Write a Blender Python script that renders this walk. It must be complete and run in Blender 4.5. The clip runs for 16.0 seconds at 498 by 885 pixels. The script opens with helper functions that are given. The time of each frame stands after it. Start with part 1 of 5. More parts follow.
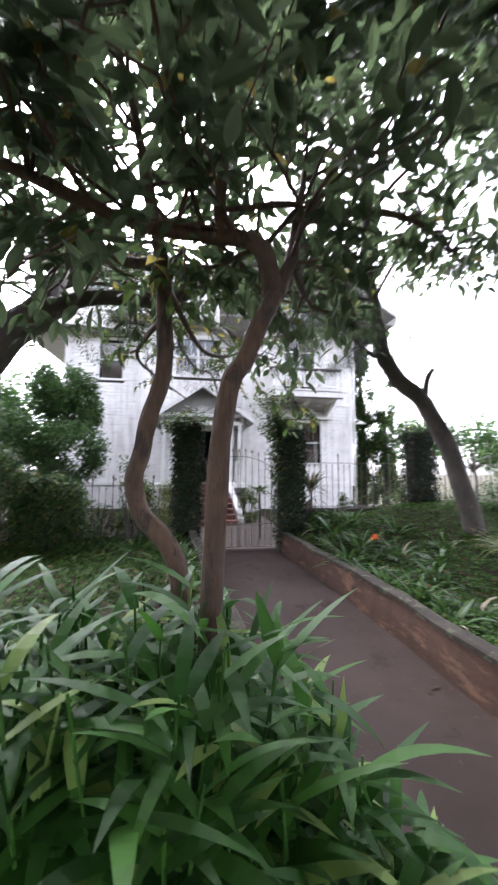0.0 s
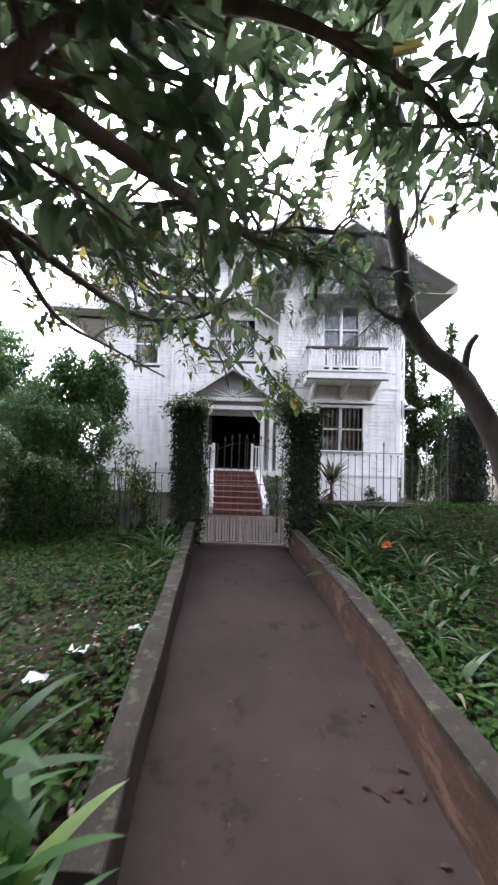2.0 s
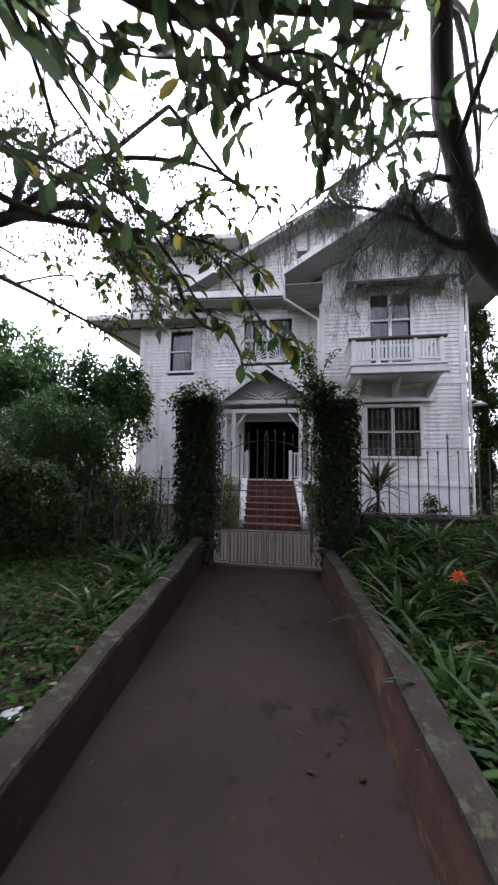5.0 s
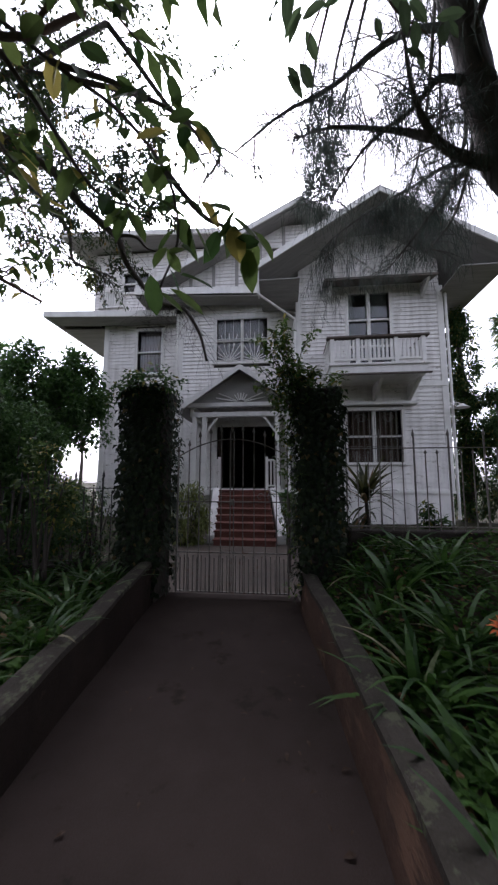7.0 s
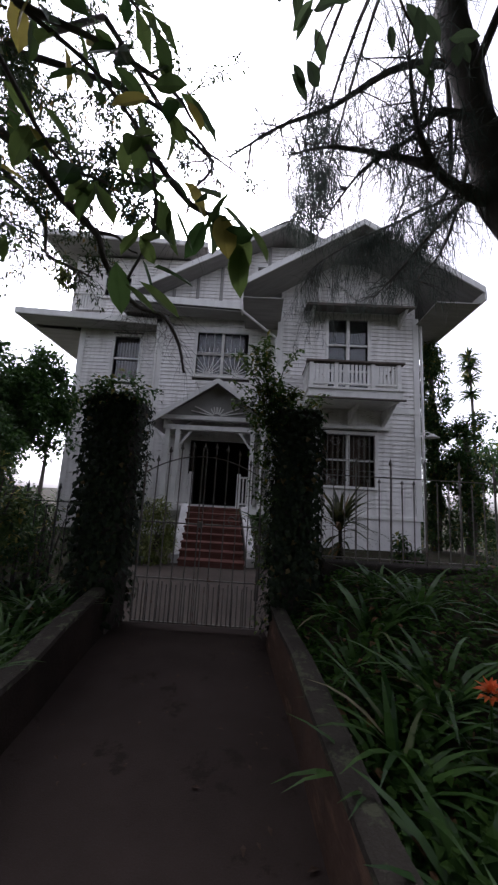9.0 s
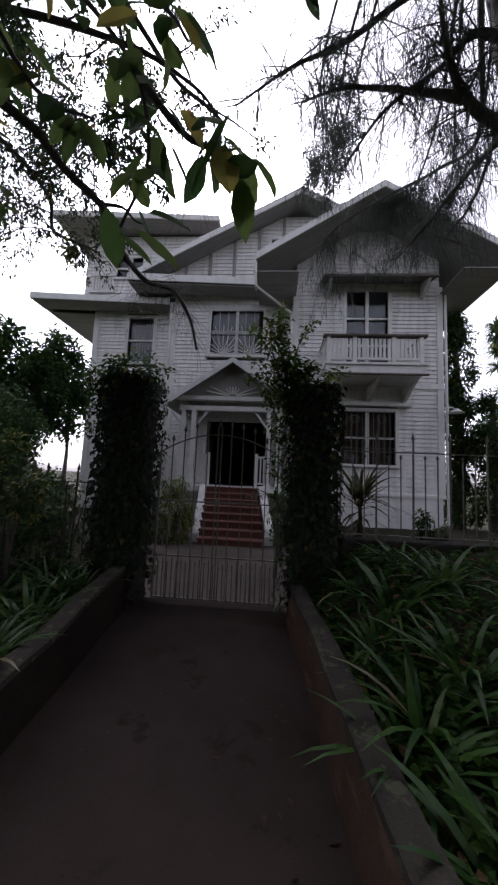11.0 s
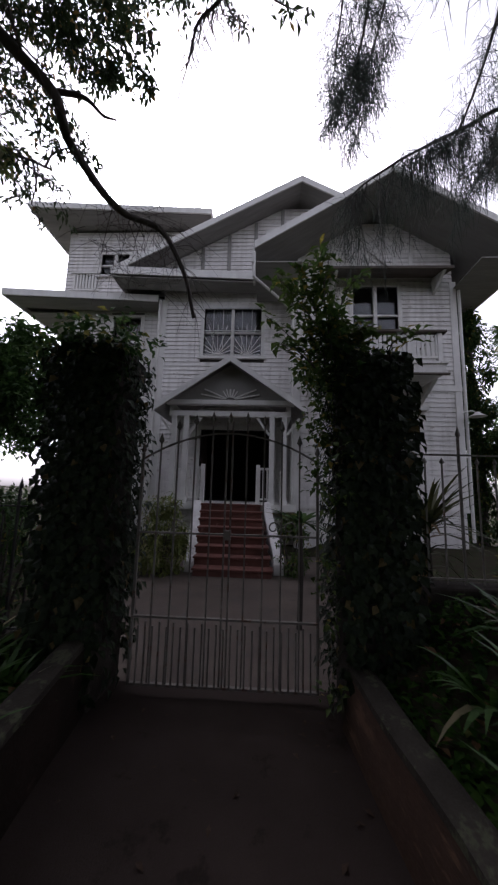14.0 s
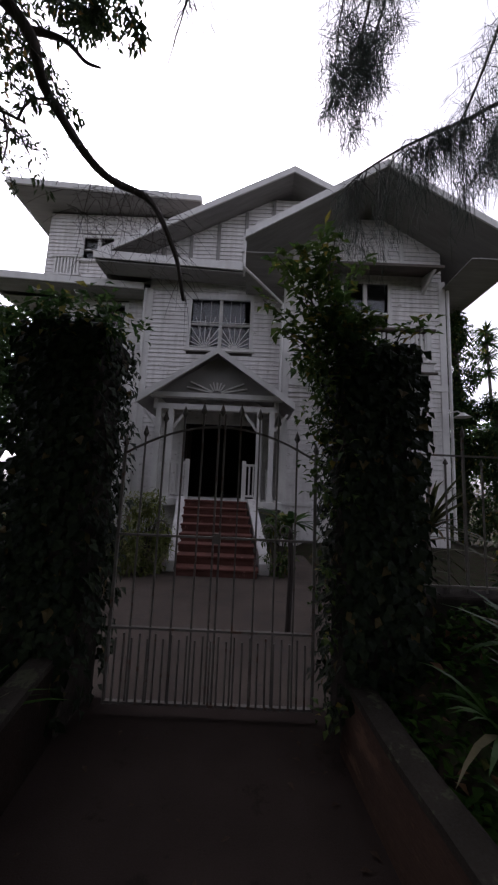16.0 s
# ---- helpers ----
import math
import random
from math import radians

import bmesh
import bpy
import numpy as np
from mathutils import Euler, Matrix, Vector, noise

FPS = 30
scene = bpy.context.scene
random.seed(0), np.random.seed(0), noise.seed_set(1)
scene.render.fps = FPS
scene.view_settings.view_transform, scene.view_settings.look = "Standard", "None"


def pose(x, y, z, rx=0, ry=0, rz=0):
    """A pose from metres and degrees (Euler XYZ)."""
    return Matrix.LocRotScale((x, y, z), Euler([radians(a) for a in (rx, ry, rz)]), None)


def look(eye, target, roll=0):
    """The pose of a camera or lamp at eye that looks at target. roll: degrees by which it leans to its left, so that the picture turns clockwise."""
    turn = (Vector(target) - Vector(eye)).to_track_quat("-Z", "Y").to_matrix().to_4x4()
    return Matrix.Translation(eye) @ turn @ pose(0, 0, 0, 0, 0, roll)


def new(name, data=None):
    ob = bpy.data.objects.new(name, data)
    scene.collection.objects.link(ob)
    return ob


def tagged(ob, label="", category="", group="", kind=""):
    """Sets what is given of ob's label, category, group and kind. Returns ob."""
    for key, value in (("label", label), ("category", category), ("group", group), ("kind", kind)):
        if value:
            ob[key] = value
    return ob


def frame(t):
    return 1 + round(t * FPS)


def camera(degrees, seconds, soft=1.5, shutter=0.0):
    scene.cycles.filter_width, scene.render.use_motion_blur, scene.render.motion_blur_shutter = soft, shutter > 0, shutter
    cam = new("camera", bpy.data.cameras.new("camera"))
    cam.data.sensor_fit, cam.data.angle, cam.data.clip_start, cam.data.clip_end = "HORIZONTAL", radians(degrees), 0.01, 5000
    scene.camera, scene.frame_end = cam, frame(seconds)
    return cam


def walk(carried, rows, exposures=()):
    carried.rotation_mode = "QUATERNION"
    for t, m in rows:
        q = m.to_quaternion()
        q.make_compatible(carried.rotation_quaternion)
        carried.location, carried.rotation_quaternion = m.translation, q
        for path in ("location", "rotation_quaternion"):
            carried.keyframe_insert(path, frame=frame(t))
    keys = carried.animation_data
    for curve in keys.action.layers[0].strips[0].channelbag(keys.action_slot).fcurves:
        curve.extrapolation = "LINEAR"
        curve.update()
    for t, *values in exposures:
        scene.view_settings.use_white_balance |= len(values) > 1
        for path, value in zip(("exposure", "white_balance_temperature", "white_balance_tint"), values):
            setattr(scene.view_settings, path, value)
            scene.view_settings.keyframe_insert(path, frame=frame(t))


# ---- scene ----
cam = camera(72.4, 16.0, soft=2.3, shutter=0.5)
PATH = [
    (0, (1.288, -0.261, 1.581), (1.584, 1.709, 1.757), 0.3),
    (0.5, (1.527, -0.114, 1.541), (1.567, 1.884, 1.634), 1.8),
    (1, (1.78, 0.083, 1.592), (1.841, 2.08, 1.669), 1.9),
    (1.5, (2.052, 0.227, 1.609), (2.006, 2.226, 1.663), 1.5),
    (2, (2.271, 0.371, 1.642), (2.245, 2.369, 1.731), 1.7),
    (2.5, (2.382, 0.522, 1.651), (2.374, 2.517, 1.789), -0.7),
    (3, (2.524, 0.678, 1.654), (2.285, 2.659, 1.784), 0.6),
    (3.5, (2.593, 0.838, 1.66), (2.312, 2.81, 1.842), -0.7),
    (3.7, (2.597, 0.907, 1.665), (2.314, 2.88, 1.829), -1.4),
    (5.8, (2.847, 2.067, 1.326), (2.495, 4.026, 1.519), 2.0),
    (6, (2.856, 2.168, 1.351), (2.493, 4.124, 1.554), 1.0),
    (6.5, (2.797, 2.391, 1.379), (2.577, 4.371, 1.561), 0.1),
    (7, (2.798, 2.589, 1.386), (2.591, 4.564, 1.616), 0.1),
    (7.5, (2.8, 2.756, 1.429), (2.655, 4.734, 1.682), 1.4),
    (8, (2.766, 2.793, 1.466), (2.669, 4.768, 1.764), 1.4),
    (8.5, (2.757, 2.798, 1.481), (2.674, 4.775, 1.776), 3.0),
    (9, (2.766, 2.804, 1.471), (2.711, 4.778, 1.792), 3.3),
    (9.2, (2.787, 2.813, 1.475), (2.756, 4.79, 1.777), 3.9),
    (11.3, (2.784, 2.944, 1.422), (2.624, 4.927, 1.628), 2.4),
    (11.5, (2.753, 3.018, 1.413), (2.642, 5.001, 1.649), 2.1),
    (12, (2.66, 3.202, 1.442), (2.573, 5.186, 1.673), 1.3),
    (12.5, (2.668, 3.478, 1.45), (2.479, 5.455, 1.684), 2.2),
    (13, (2.605, 3.738, 1.45), (2.485, 5.718, 1.704), 2.8),
    (13.5, (2.471, 3.936, 1.479), (2.389, 5.918, 1.733), 0.4),
    (14, (2.427, 4.144, 1.473), (2.328, 6.121, 1.756), 1.6),
    (14.5, (2.419, 4.287, 1.502), (2.375, 6.265, 1.795), 3.6),
    (15, (2.348, 4.315, 1.508), (2.369, 6.298, 1.771), 2.1),
    (15.5, (2.348, 4.324, 1.506), (2.356, 6.305, 1.782), 1.7),
    (16, (2.346, 4.359, 1.499), (2.344, 6.342, 1.76), 2.5),
]
EXPOSURES = [(0, 3.4, 5950, 21), (1.5, 3.25, 5900, 21), (3.5, 2.8, 5850, 21), (6, 1.85, 5850, 21), (9, 1.1, 5900, 22), (12.5, 0.95, 5950, 23), (16, 0.78, 6050, 25)]
walk(cam, [(t, look(eye, target, roll)) for t, eye, target, roll in PATH], EXPOSURES)

# ---------------------------------------------------------------- world and light
world = bpy.data.worlds.new("overcast_sky")
scene.world = world
world.use_nodes = True
wn = world.node_tree.nodes
wl = world.node_tree.links
sky = wn.new("ShaderNodeTexSky")
sky.sky_type = "NISHITA"
sky.sun_disc = False
sky.sun_elevation = radians(40)
sky.sun_rotation = radians(-12)
sky.air_density, sky.dust_density = 1.0, 4.0
hsv = wn.new("ShaderNodeHueSaturation")
hsv.inputs["Saturation"].default_value = 0.18
wl.new(sky.outputs[0], hsv.inputs["Color"])
wl.new(hsv.outputs[0], wn["Background"].inputs["Color"])
wn["Background"].inputs["Strength"].default_value = 0.15
sun = new("sun", bpy.data.lights.new("sun", "SUN"))
sun.data.energy, sun.data.angle, sun.data.color = 1.0, radians(16), (1.0, 0.97, 0.92)
sun.matrix_world = look((-6, 28, 24), (0, 0, 0))

# ---------------------------------------------------------------- materials


def mat(name, base, rough=0.8, var=0.25, fine=60.0, coarse=3.0, bump=0.3, second=None, amount=0.0, metal=0.0, stretch=(1, 1, 1), stain=0.0, stain_color=(0.05, 0.045, 0.035), spec=0.4):
    """Painted, stone or wooden surface: grain, broad mottling, patches of a second colour, streaks."""
    m = bpy.data.materials.new(name)
    m.use_nodes = True
    n, l = m.node_tree.nodes, m.node_tree.links
    b = n["Principled BSDF"]
    b.inputs["Roughness"].default_value, b.inputs["Metallic"].default_value = rough, metal
    b.inputs["Specular IOR Level"].default_value = spec
    tc = n.new("ShaderNodeTexCoord")
    mp = n.new("ShaderNodeMapping")
    mp.inputs["Scale"].default_value = stretch
    l.new(tc.outputs["Object"], mp.inputs["Vector"])

    def noise_node(scale, detail=5.0, rough_=0.6):
        t = n.new("ShaderNodeTexNoise")
        t.inputs["Scale"].default_value, t.inputs["Detail"].default_value, t.inputs["Roughness"].default_value = scale, detail, rough_
        l.new(mp.outputs[0], t.inputs["Vector"])
        return t

    f, c = noise_node(fine, 4), noise_node(coarse, 6)

    def ramp(src, lo, hi, a, z):
        r = n.new("ShaderNodeMapRange")
        r.inputs["From Min"].default_value, r.inputs["From Max"].default_value = lo, hi
        r.inputs["To Min"].default_value, r.inputs["To Max"].default_value = a, z
        l.new(src, r.inputs["Value"])
        return r.outputs[0]

    def mix(fac, a, bcol, kind="MIX"):
        x = n.new("ShaderNodeMix")
        x.data_type, x.blend_type = "RGBA", kind
        if isinstance(fac, float):
            x.inputs[0].default_value = fac
        else:
            l.new(fac, x.inputs[0])
        for sock, v in ((x.inputs[6], a), (x.inputs[7], bcol)):
            if isinstance(v, tuple):
                sock.default_value = (*v, 1)
            else:
                l.new(v, sock)
        return x.outputs[2]

    dark = tuple(v * (1 - var) for v in base)
    lite = tuple(min(1, v * (1 + var * 0.6)) for v in base)
    col = mix(ramp(c.outputs[0], 0.3, 0.7, 0, 1), dark, lite)
    col = mix(ramp(f.outputs[0], 0.35, 0.65, 0, 0.5 * var), col, tuple(v * 0.45 for v in base))
    if second:
        p = noise_node(coarse * 2.3, 8, 0.7)
        edge = 0.5 + (0.5 - amount) * 0.4
        col = mix(ramp(p.outputs[0], edge, edge + 0.06, 0, 1), col, second)
    if stain:
        s = n.new("ShaderNodeTexNoise")
        s.inputs["Scale"].default_value, s.inputs["Detail"].default_value = 5.0, 6.0
        ms = n.new("ShaderNodeMapping")
        ms.inputs["Scale"].default_value = (1, 1, 0.12)
        l.new(tc.outputs["Object"], ms.inputs["Vector"])
        l.new(ms.outputs[0], s.inputs["Vector"])
        col = mix(ramp(s.outputs[0], 0.45, 0.75, 0, stain), col, stain_color)
    l.new(col, b.inputs["Base Color"])
    l.new(ramp(f.outputs[0], 0.3, 0.7, max(0, rough - 0.12), min(1, rough + 0.1)), b.inputs["Roughness"])
    bm = n.new("ShaderNodeBump")
    bm.inputs["Strength"].default_value, bm.inputs["Distance"].default_value = bump, 0.01
    l.new(f.outputs[0], bm.inputs["Height"])
    l.new(bm.outputs[0], b.inputs["Normal"])
    return m


def leaf_mat(name, low, high, dry=None, dry_share=0.05, through_=0.35, rough=0.45, spec=0.25):
    """Leaves: each one its own green, some dry, light shining through."""
    m = bpy.data.materials.new(name)
    m.use_nodes = True
    n, l = m.node_tree.nodes, m.node_tree.links
    b, out = n["Principled BSDF"], n["Material Output"]
    g = n.new("ShaderNodeNewGeometry")
    r = n.new("ShaderNodeValToRGB")
    e = r.color_ramp.elements
    e[0].color, e[1].color = (*low, 1), (*high, 1)
    if dry:
        e[1].position = 1 - dry_share - 0.01
        x = e.new(1 - dry_share)
        x.color = (*dry, 1)
    l.new(g.outputs["Random Per Island"], r.inputs[0])
    tx = n.new("ShaderNodeTexNoise")
    tx.inputs["Scale"].default_value = 25
    tc = n.new("ShaderNodeTexCoord")
    l.new(tc.outputs["Object"], tx.inputs["Vector"])
    mx = n.new("ShaderNodeMix")
    mx.data_type, mx.blend_type = "RGBA", "MULTIPLY"
    mx.inputs[0].default_value = 0.5
    l.new(r.outputs[0], mx.inputs[6])
    l.new(tx.outputs[0], mx.inputs[7])
    l.new(mx.outputs[2], b.inputs["Base Color"])
    b.inputs["Roughness"].default_value = min(1, rough + 0.12)
    b.inputs["Specular IOR Level"].default_value = spec
    t = n.new("ShaderNodeBsdfTranslucent")
    l.new(r.outputs[0], t.inputs["Color"])
    ms = n.new("ShaderNodeMixShader")
    ms.inputs[0].default_value = through_
    l.new(b.outputs[0], ms.inputs[1])
    l.new(t.outputs[0], ms.inputs[2])
    l.new(ms.outputs[0], out.inputs["Surface"])
    return m


def glass_mat():
    m = bpy.data.materials.new("old_window_glass")
    m.use_nodes = True
    b = m.node_tree.nodes["Principled BSDF"]
    b.inputs["Base Color"].default_value = (0.8, 0.85, 0.85, 1)
    b.inputs["Roughness"].default_value = 0.06
    b.inputs["Transmission Weight"].default_value = 1.0
    b.inputs["IOR"].default_value = 1.45
    return m


M_SIDING = mat("weathered_white_siding", (0.74, 0.72, 0.69), 0.7, 0.12, 40, 1.5, 0.2, second=(0.4, 0.37, 0.33), amount=0.26, stretch=(1, 1, 3), stain=0.55, stain_color=(0.33, 0.31, 0.27))
M_TRIM = mat("white_trim_paint", (0.72, 0.71, 0.67), 0.6, 0.12, 50, 2, 0.2, second=(0.4, 0.37, 0.33), amount=0.14, stain=0.25, stain_color=(0.35, 0.33, 0.29))
# grey set darker than the paint, so eave shade is in the colour
M_SOFFIT = mat("grey_boards_with_shade", (0.3, 0.29, 0.27), 0.8, 0.2, 40, 1.2, 0.2, stretch=(1, 6, 1))
M_ROOF = mat("old_tin_roof", (0.3, 0.28, 0.27), 0.6, 0.3, 30, 1.0, 0.3, second=(0.25, 0.12, 0.07), amount=0.25)
M_PLASTER = mat("flaking_white_plaster", (0.72, 0.7, 0.67), 0.85, 0.12, 45, 2.2, 0.4, second=(0.33, 0.31, 0.28), amount=0.22, stain=0.35, stain_color=(0.3, 0.28, 0.24))
M_RED = mat("red_oxide_steps", (0.15, 0.058, 0.043), 0.65, 0.35, 50, 3, 0.25, second=(0.34, 0.18, 0.14), amount=0.2)
M_IRON = mat("black_iron", (0.035, 0.033, 0.032), 0.55, 0.3, 90, 6, 0.3, second=(0.1, 0.055, 0.035), amount=0.2)
M_GREYIRON = mat("weathered_painted_iron", (0.17, 0.155, 0.135), 0.6, 0.3, 90, 6, 0.3, second=(0.12, 0.07, 0.045), amount=0.35)
M_CONCRETE = mat("old_concrete_path", (0.046, 0.0345, 0.0295), 0.9, 0.3, 130, 1.1, 0.35, second=(0.026, 0.019, 0.016), amount=0.3, stain=0.3, stain_color=(0.03, 0.022, 0.019), spec=0.08)
# lighter patches drawn out along the wall, dark streaks down it
M_KERB = mat("patchy_red_concrete", (0.075, 0.045, 0.032), 0.9, 0.4, 70, 2, 0.6, second=(0.135, 0.08, 0.053), amount=0.36, stretch=(1, 0.35, 1.6), stain=0.7, stain_color=(0.04, 0.03, 0.024), spec=0.1)
# much darker concrete than the east wall's
M_KERB_DARK = mat("dark_brown_concrete", (0.026, 0.019, 0.015), 0.95, 0.35, 70, 2, 0.6, second=(0.045, 0.032, 0.024), amount=0.22, stain=0.5, stain_color=(0.015, 0.012, 0.01), spec=0.06)
M_CAP = mat("dark_concrete_cap", (0.047, 0.041, 0.033), 0.9, 0.35, 80, 4, 0.6, second=(0.075, 0.078, 0.05), amount=0.4, spec=0.1)
M_DRIVE = mat("worn_drive_ground", (0.085, 0.065, 0.05), 0.85, 0.3, 80, 2, 0.5, second=(0.06, 0.048, 0.04), amount=0.35)
M_SOIL = mat("dark_garden_soil", (0.045, 0.036, 0.025), 0.95, 0.4, 60, 3, 0.8, second=(0.032, 0.042, 0.018), amount=0.5, spec=0.05)
M_DARKSTONE = mat("dark_mossy_masonry", (0.05, 0.043, 0.037), 0.95, 0.4, 50, 5, 0.8, second=(0.09, 0.075, 0.06), amount=0.3, spec=0.1)
M_BARK = mat("smooth_brown_bark", (0.1, 0.062, 0.039), 0.88, 0.5, 35, 6, 1.0, second=(0.045, 0.032, 0.024), amount=0.42, stretch=(1, 1, 0.35))
M_BARK2 = mat("grey_rough_bark", (0.1, 0.085, 0.075), 0.9, 0.4, 30, 5, 1.0, second=(0.26, 0.15, 0.09), amount=0.2, stretch=(1, 1, 0.3))
# room darkness is put into the colour of inner walls and floors
M_INSIDE = mat("shade_dark_interior", (0.07, 0.062, 0.056), 0.9, 0.2, 20, 1, 0.1)
M_DOOR = mat("dark_door_wood", (0.05, 0.032, 0.024), 0.6, 0.3, 30, 3, 0.2, stretch=(1, 1, 0.2))
# worn rail wood; also colours the balcony's painted underside shade
M_OLDWOOD = mat("weathered_wood_and_shade", (0.12, 0.1, 0.085), 0.85, 0.35, 40, 4, 0.5, stretch=(0.3, 1, 1), spec=0.15)
M_CURTAIN = mat("faded_brown_curtain", (0.12, 0.07, 0.055), 0.9, 0.3, 40, 4, 0.3, stretch=(5, 1, 0.3))
M_PAPER = mat("white_litter_paper", (0.75, 0.75, 0.76), 0.7, 0.1, 30, 8, 0.2)
M_GLASS = glass_mat()
M_ORANGE = leaf_mat("orange_petal", (0.7, 0.12, 0.03), (0.85, 0.22, 0.05))
M_CANOPY = leaf_mat("broad_tree_leaf", (0.045, 0.068, 0.032), (0.095, 0.14, 0.065), (0.24, 0.2, 0.05), 0.008, 0.42)
M_FINE = leaf_mat("small_tree_leaf", (0.03, 0.05, 0.022), (0.06, 0.09, 0.035), (0.25, 0.17, 0.05), 0.05, 0.25)
M_NEEDLE = leaf_mat("casuarina_needles", (0.05, 0.066, 0.055), (0.1, 0.115, 0.095), None, 0, 0.4, 0.7)
M_TWIG = mat("thin_twig_bark", (0.07, 0.058, 0.05), 0.9, 0.3, 40, 5, 0.3)
M_BUSH = leaf_mat("lance_leaf", (0.022, 0.082, 0.012), (0.066, 0.19, 0.026), (0.22, 0.34, 0.08), 0.08, 0.3, 0.4)
M_GRASS = leaf_mat("strap_leaf", (0.022, 0.066, 0.012), (0.065, 0.14, 0.026), (0.25, 0.22, 0.12), 0.05, 0.25, 0.25, 0.18)
M_COVER = leaf_mat("ground_cover_leaf", (0.022, 0.058, 0.009), (0.062, 0.13, 0.02), (0.17, 0.1, 0.05), 0.05, 0.3, 0.5, 0.07)
# greens cut towards black, which puts the pillars' deep shade into the leaves
M_IVY = leaf_mat("shade_dark_ivy_leaf", (0.009, 0.018, 0.007), (0.026, 0.043, 0.014), (0.12, 0.09, 0.03), 0.03, 0.15, 0.5)
M_VINE = leaf_mat("creeper_leaf", (0.04, 0.09, 0.02), (0.12, 0.17, 0.04), (0.3, 0.24, 0.05), 0.06, 0.35)
# yellower, brighter canopy green: warm light on the leaves put into colour
M_BOUGH = leaf_mat("sun_tinted_leaf", (0.03, 0.065, 0.018), (0.12, 0.17, 0.045), (0.34, 0.29, 0.07), 0.12, 0.45)
M_HEDGE = leaf_mat("shrub_leaf", (0.024, 0.058, 0.018), (0.075, 0.13, 0.036), (0.22, 0.2, 0.05), 0.08, 0.35, 0.45, 0.15)
M_FAR = leaf_mat("far_tree_leaf", (0.035, 0.085, 0.022), (0.085, 0.16, 0.04), None, 0, 0.35)
M_DEAD = leaf_mat("dead_leaf", (0.035, 0.024, 0.017), (0.09, 0.055, 0.035), (0.4, 0.34, 0.26), 0.12, 0.1, 0.8)
M_YELLOW = leaf_mat("yellow_green_leaf", (0.12, 0.17, 0.04), (0.3, 0.33, 0.1), (0.42, 0.4, 0.2), 0.1, 0.3)

# ---------------------------------------------------------------- builders


class Shape:
    """Collects vertices and faces for one mesh."""

    def __init__(self):
        self.v, self.f, self.fine = [], [], False

    def add(self, verts, faces):
        k = len(self.v)
        self.v.extend(tuple(p) for p in verts)
        self.f.extend(tuple(i + k for i in f) for f in faces)

    def box(self, x0, x1, y0, y1, z0, z1, m=None):
        p = [Vector((x, y, z)) for z in (z0, z1) for y in (y0, y1) for x in (x0, x1)]
        if m:
            p = [m @ q for q in p]
        self.add(p, [(0, 2, 3, 1), (4, 5, 7, 6), (0, 1, 5, 4), (1, 3, 7, 5), (3, 2, 6, 7), (2, 0, 4, 6)])

    def bar(self, a, b, w, d=None):
        """A square bar from a to b."""
        a, b = Vector(a), Vector(b)
        q = (b - a).to_track_quat("Z", "Y").to_matrix().to_4x4()
        d = d or w
        self.box(-w / 2, w / 2, -d / 2, d / 2, 0, (b - a).length, Matrix.Translation(a) @ q)

    def prism(self, poly, y0, y1):
        """A polygon in x and z, drawn out along y."""
        n = len(poly)
        self.add([(x, y0, z) for x, z in poly] + [(x, y1, z) for x, z in poly],
                 [tuple(range(n)), tuple(range(2 * n - 1, n - 1, -1))] + [(i, i + n, (i + 1) % n + n, (i + 1) % n) for i in range(n)])

    def tube(self, pts, radii, sides=7, wob=0.0):
        pts = [Vector(p) for p in pts]
        rings = []
        side = Vector((1, 0.2, 0))
        for i, p in enumerate(pts):
            d = (pts[min(i + 1, len(pts) - 1)] - pts[max(i - 1, 0)]).normalized()
            side = (side - d * side.dot(d)).normalized()
            up = d.cross(side)
            rings.append([p + (side * math.cos(a) + up * math.sin(a)) * radii[i] * (1 + wob * math.sin(3 * a + i)) for a in (2 * math.pi * k / sides for k in range(sides))])
        n = len(rings)
        self.add([q for r in rings for q in r],
                 [(i * sides + k, i * sides + (k + 1) % sides, (i + 1) * sides + (k + 1) % sides, (i + 1) * sides + k) for i in range(n - 1) for k in range(sides)]
                 + [tuple(range(sides - 1, -1, -1)), tuple((n - 1) * sides + k for k in range(sides))])

    def leaf(self, p, d, up, length, width, droop=0.15):
        """A pointed leaf, folded along its midrib."""
        d = d.normalized()
        s = d.cross(up)
        if s.length < 1e-3:
            s = d.cross(Vector((1, 0, 0)))
        s.normalize()
        n_ = s.cross(d)
        a = p + d * length * 0.45 + n_ * width * 0.12
        t = p + d * length - n_ * length * droop
        if self.fine:
            mid = [p + d * length * k - n_ * length * droop * k * k + n_ * width * 0.1 for k in (0.22, 0.5, 0.78)]
            vs = [p, t]
            for q, k in zip(mid, (0.34, 0.5, 0.36)):
                vs += [q - n_ * width * 0.12, q + s * width * k, q - s * width * k]
            self.add(vs, [(0, 3, 2), (0, 2, 4), (2, 3, 6, 5), (4, 2, 5, 7), (5, 6, 9, 8), (7, 5, 8, 10), (8, 9, 1), (10, 8, 1)])
            return
        self.add([p, a + s * width / 2 + n_ * width * 0.1, t, a - s * width / 2 + n_ * width * 0.1, a], [(0, 1, 4), (1, 2, 4), (2, 3, 4), (3, 0, 4)])

    def blade(self, p, d, length, width, droop, seg=4):
        """An arching strap leaf."""
        d = d.normalized()
        s = d.cross(Vector((0, 0, 1)))
        s = s.normalized() if s.length > 1e-3 else Vector((1, 0, 0))
        vs, q, step = [], p.copy(), length / seg
        for i in range(seg + 1):
            w = width * (1 - (i / seg) ** 2.2) * (0.7 + 0.6 * min(1, i / seg * 3)) / 1.3
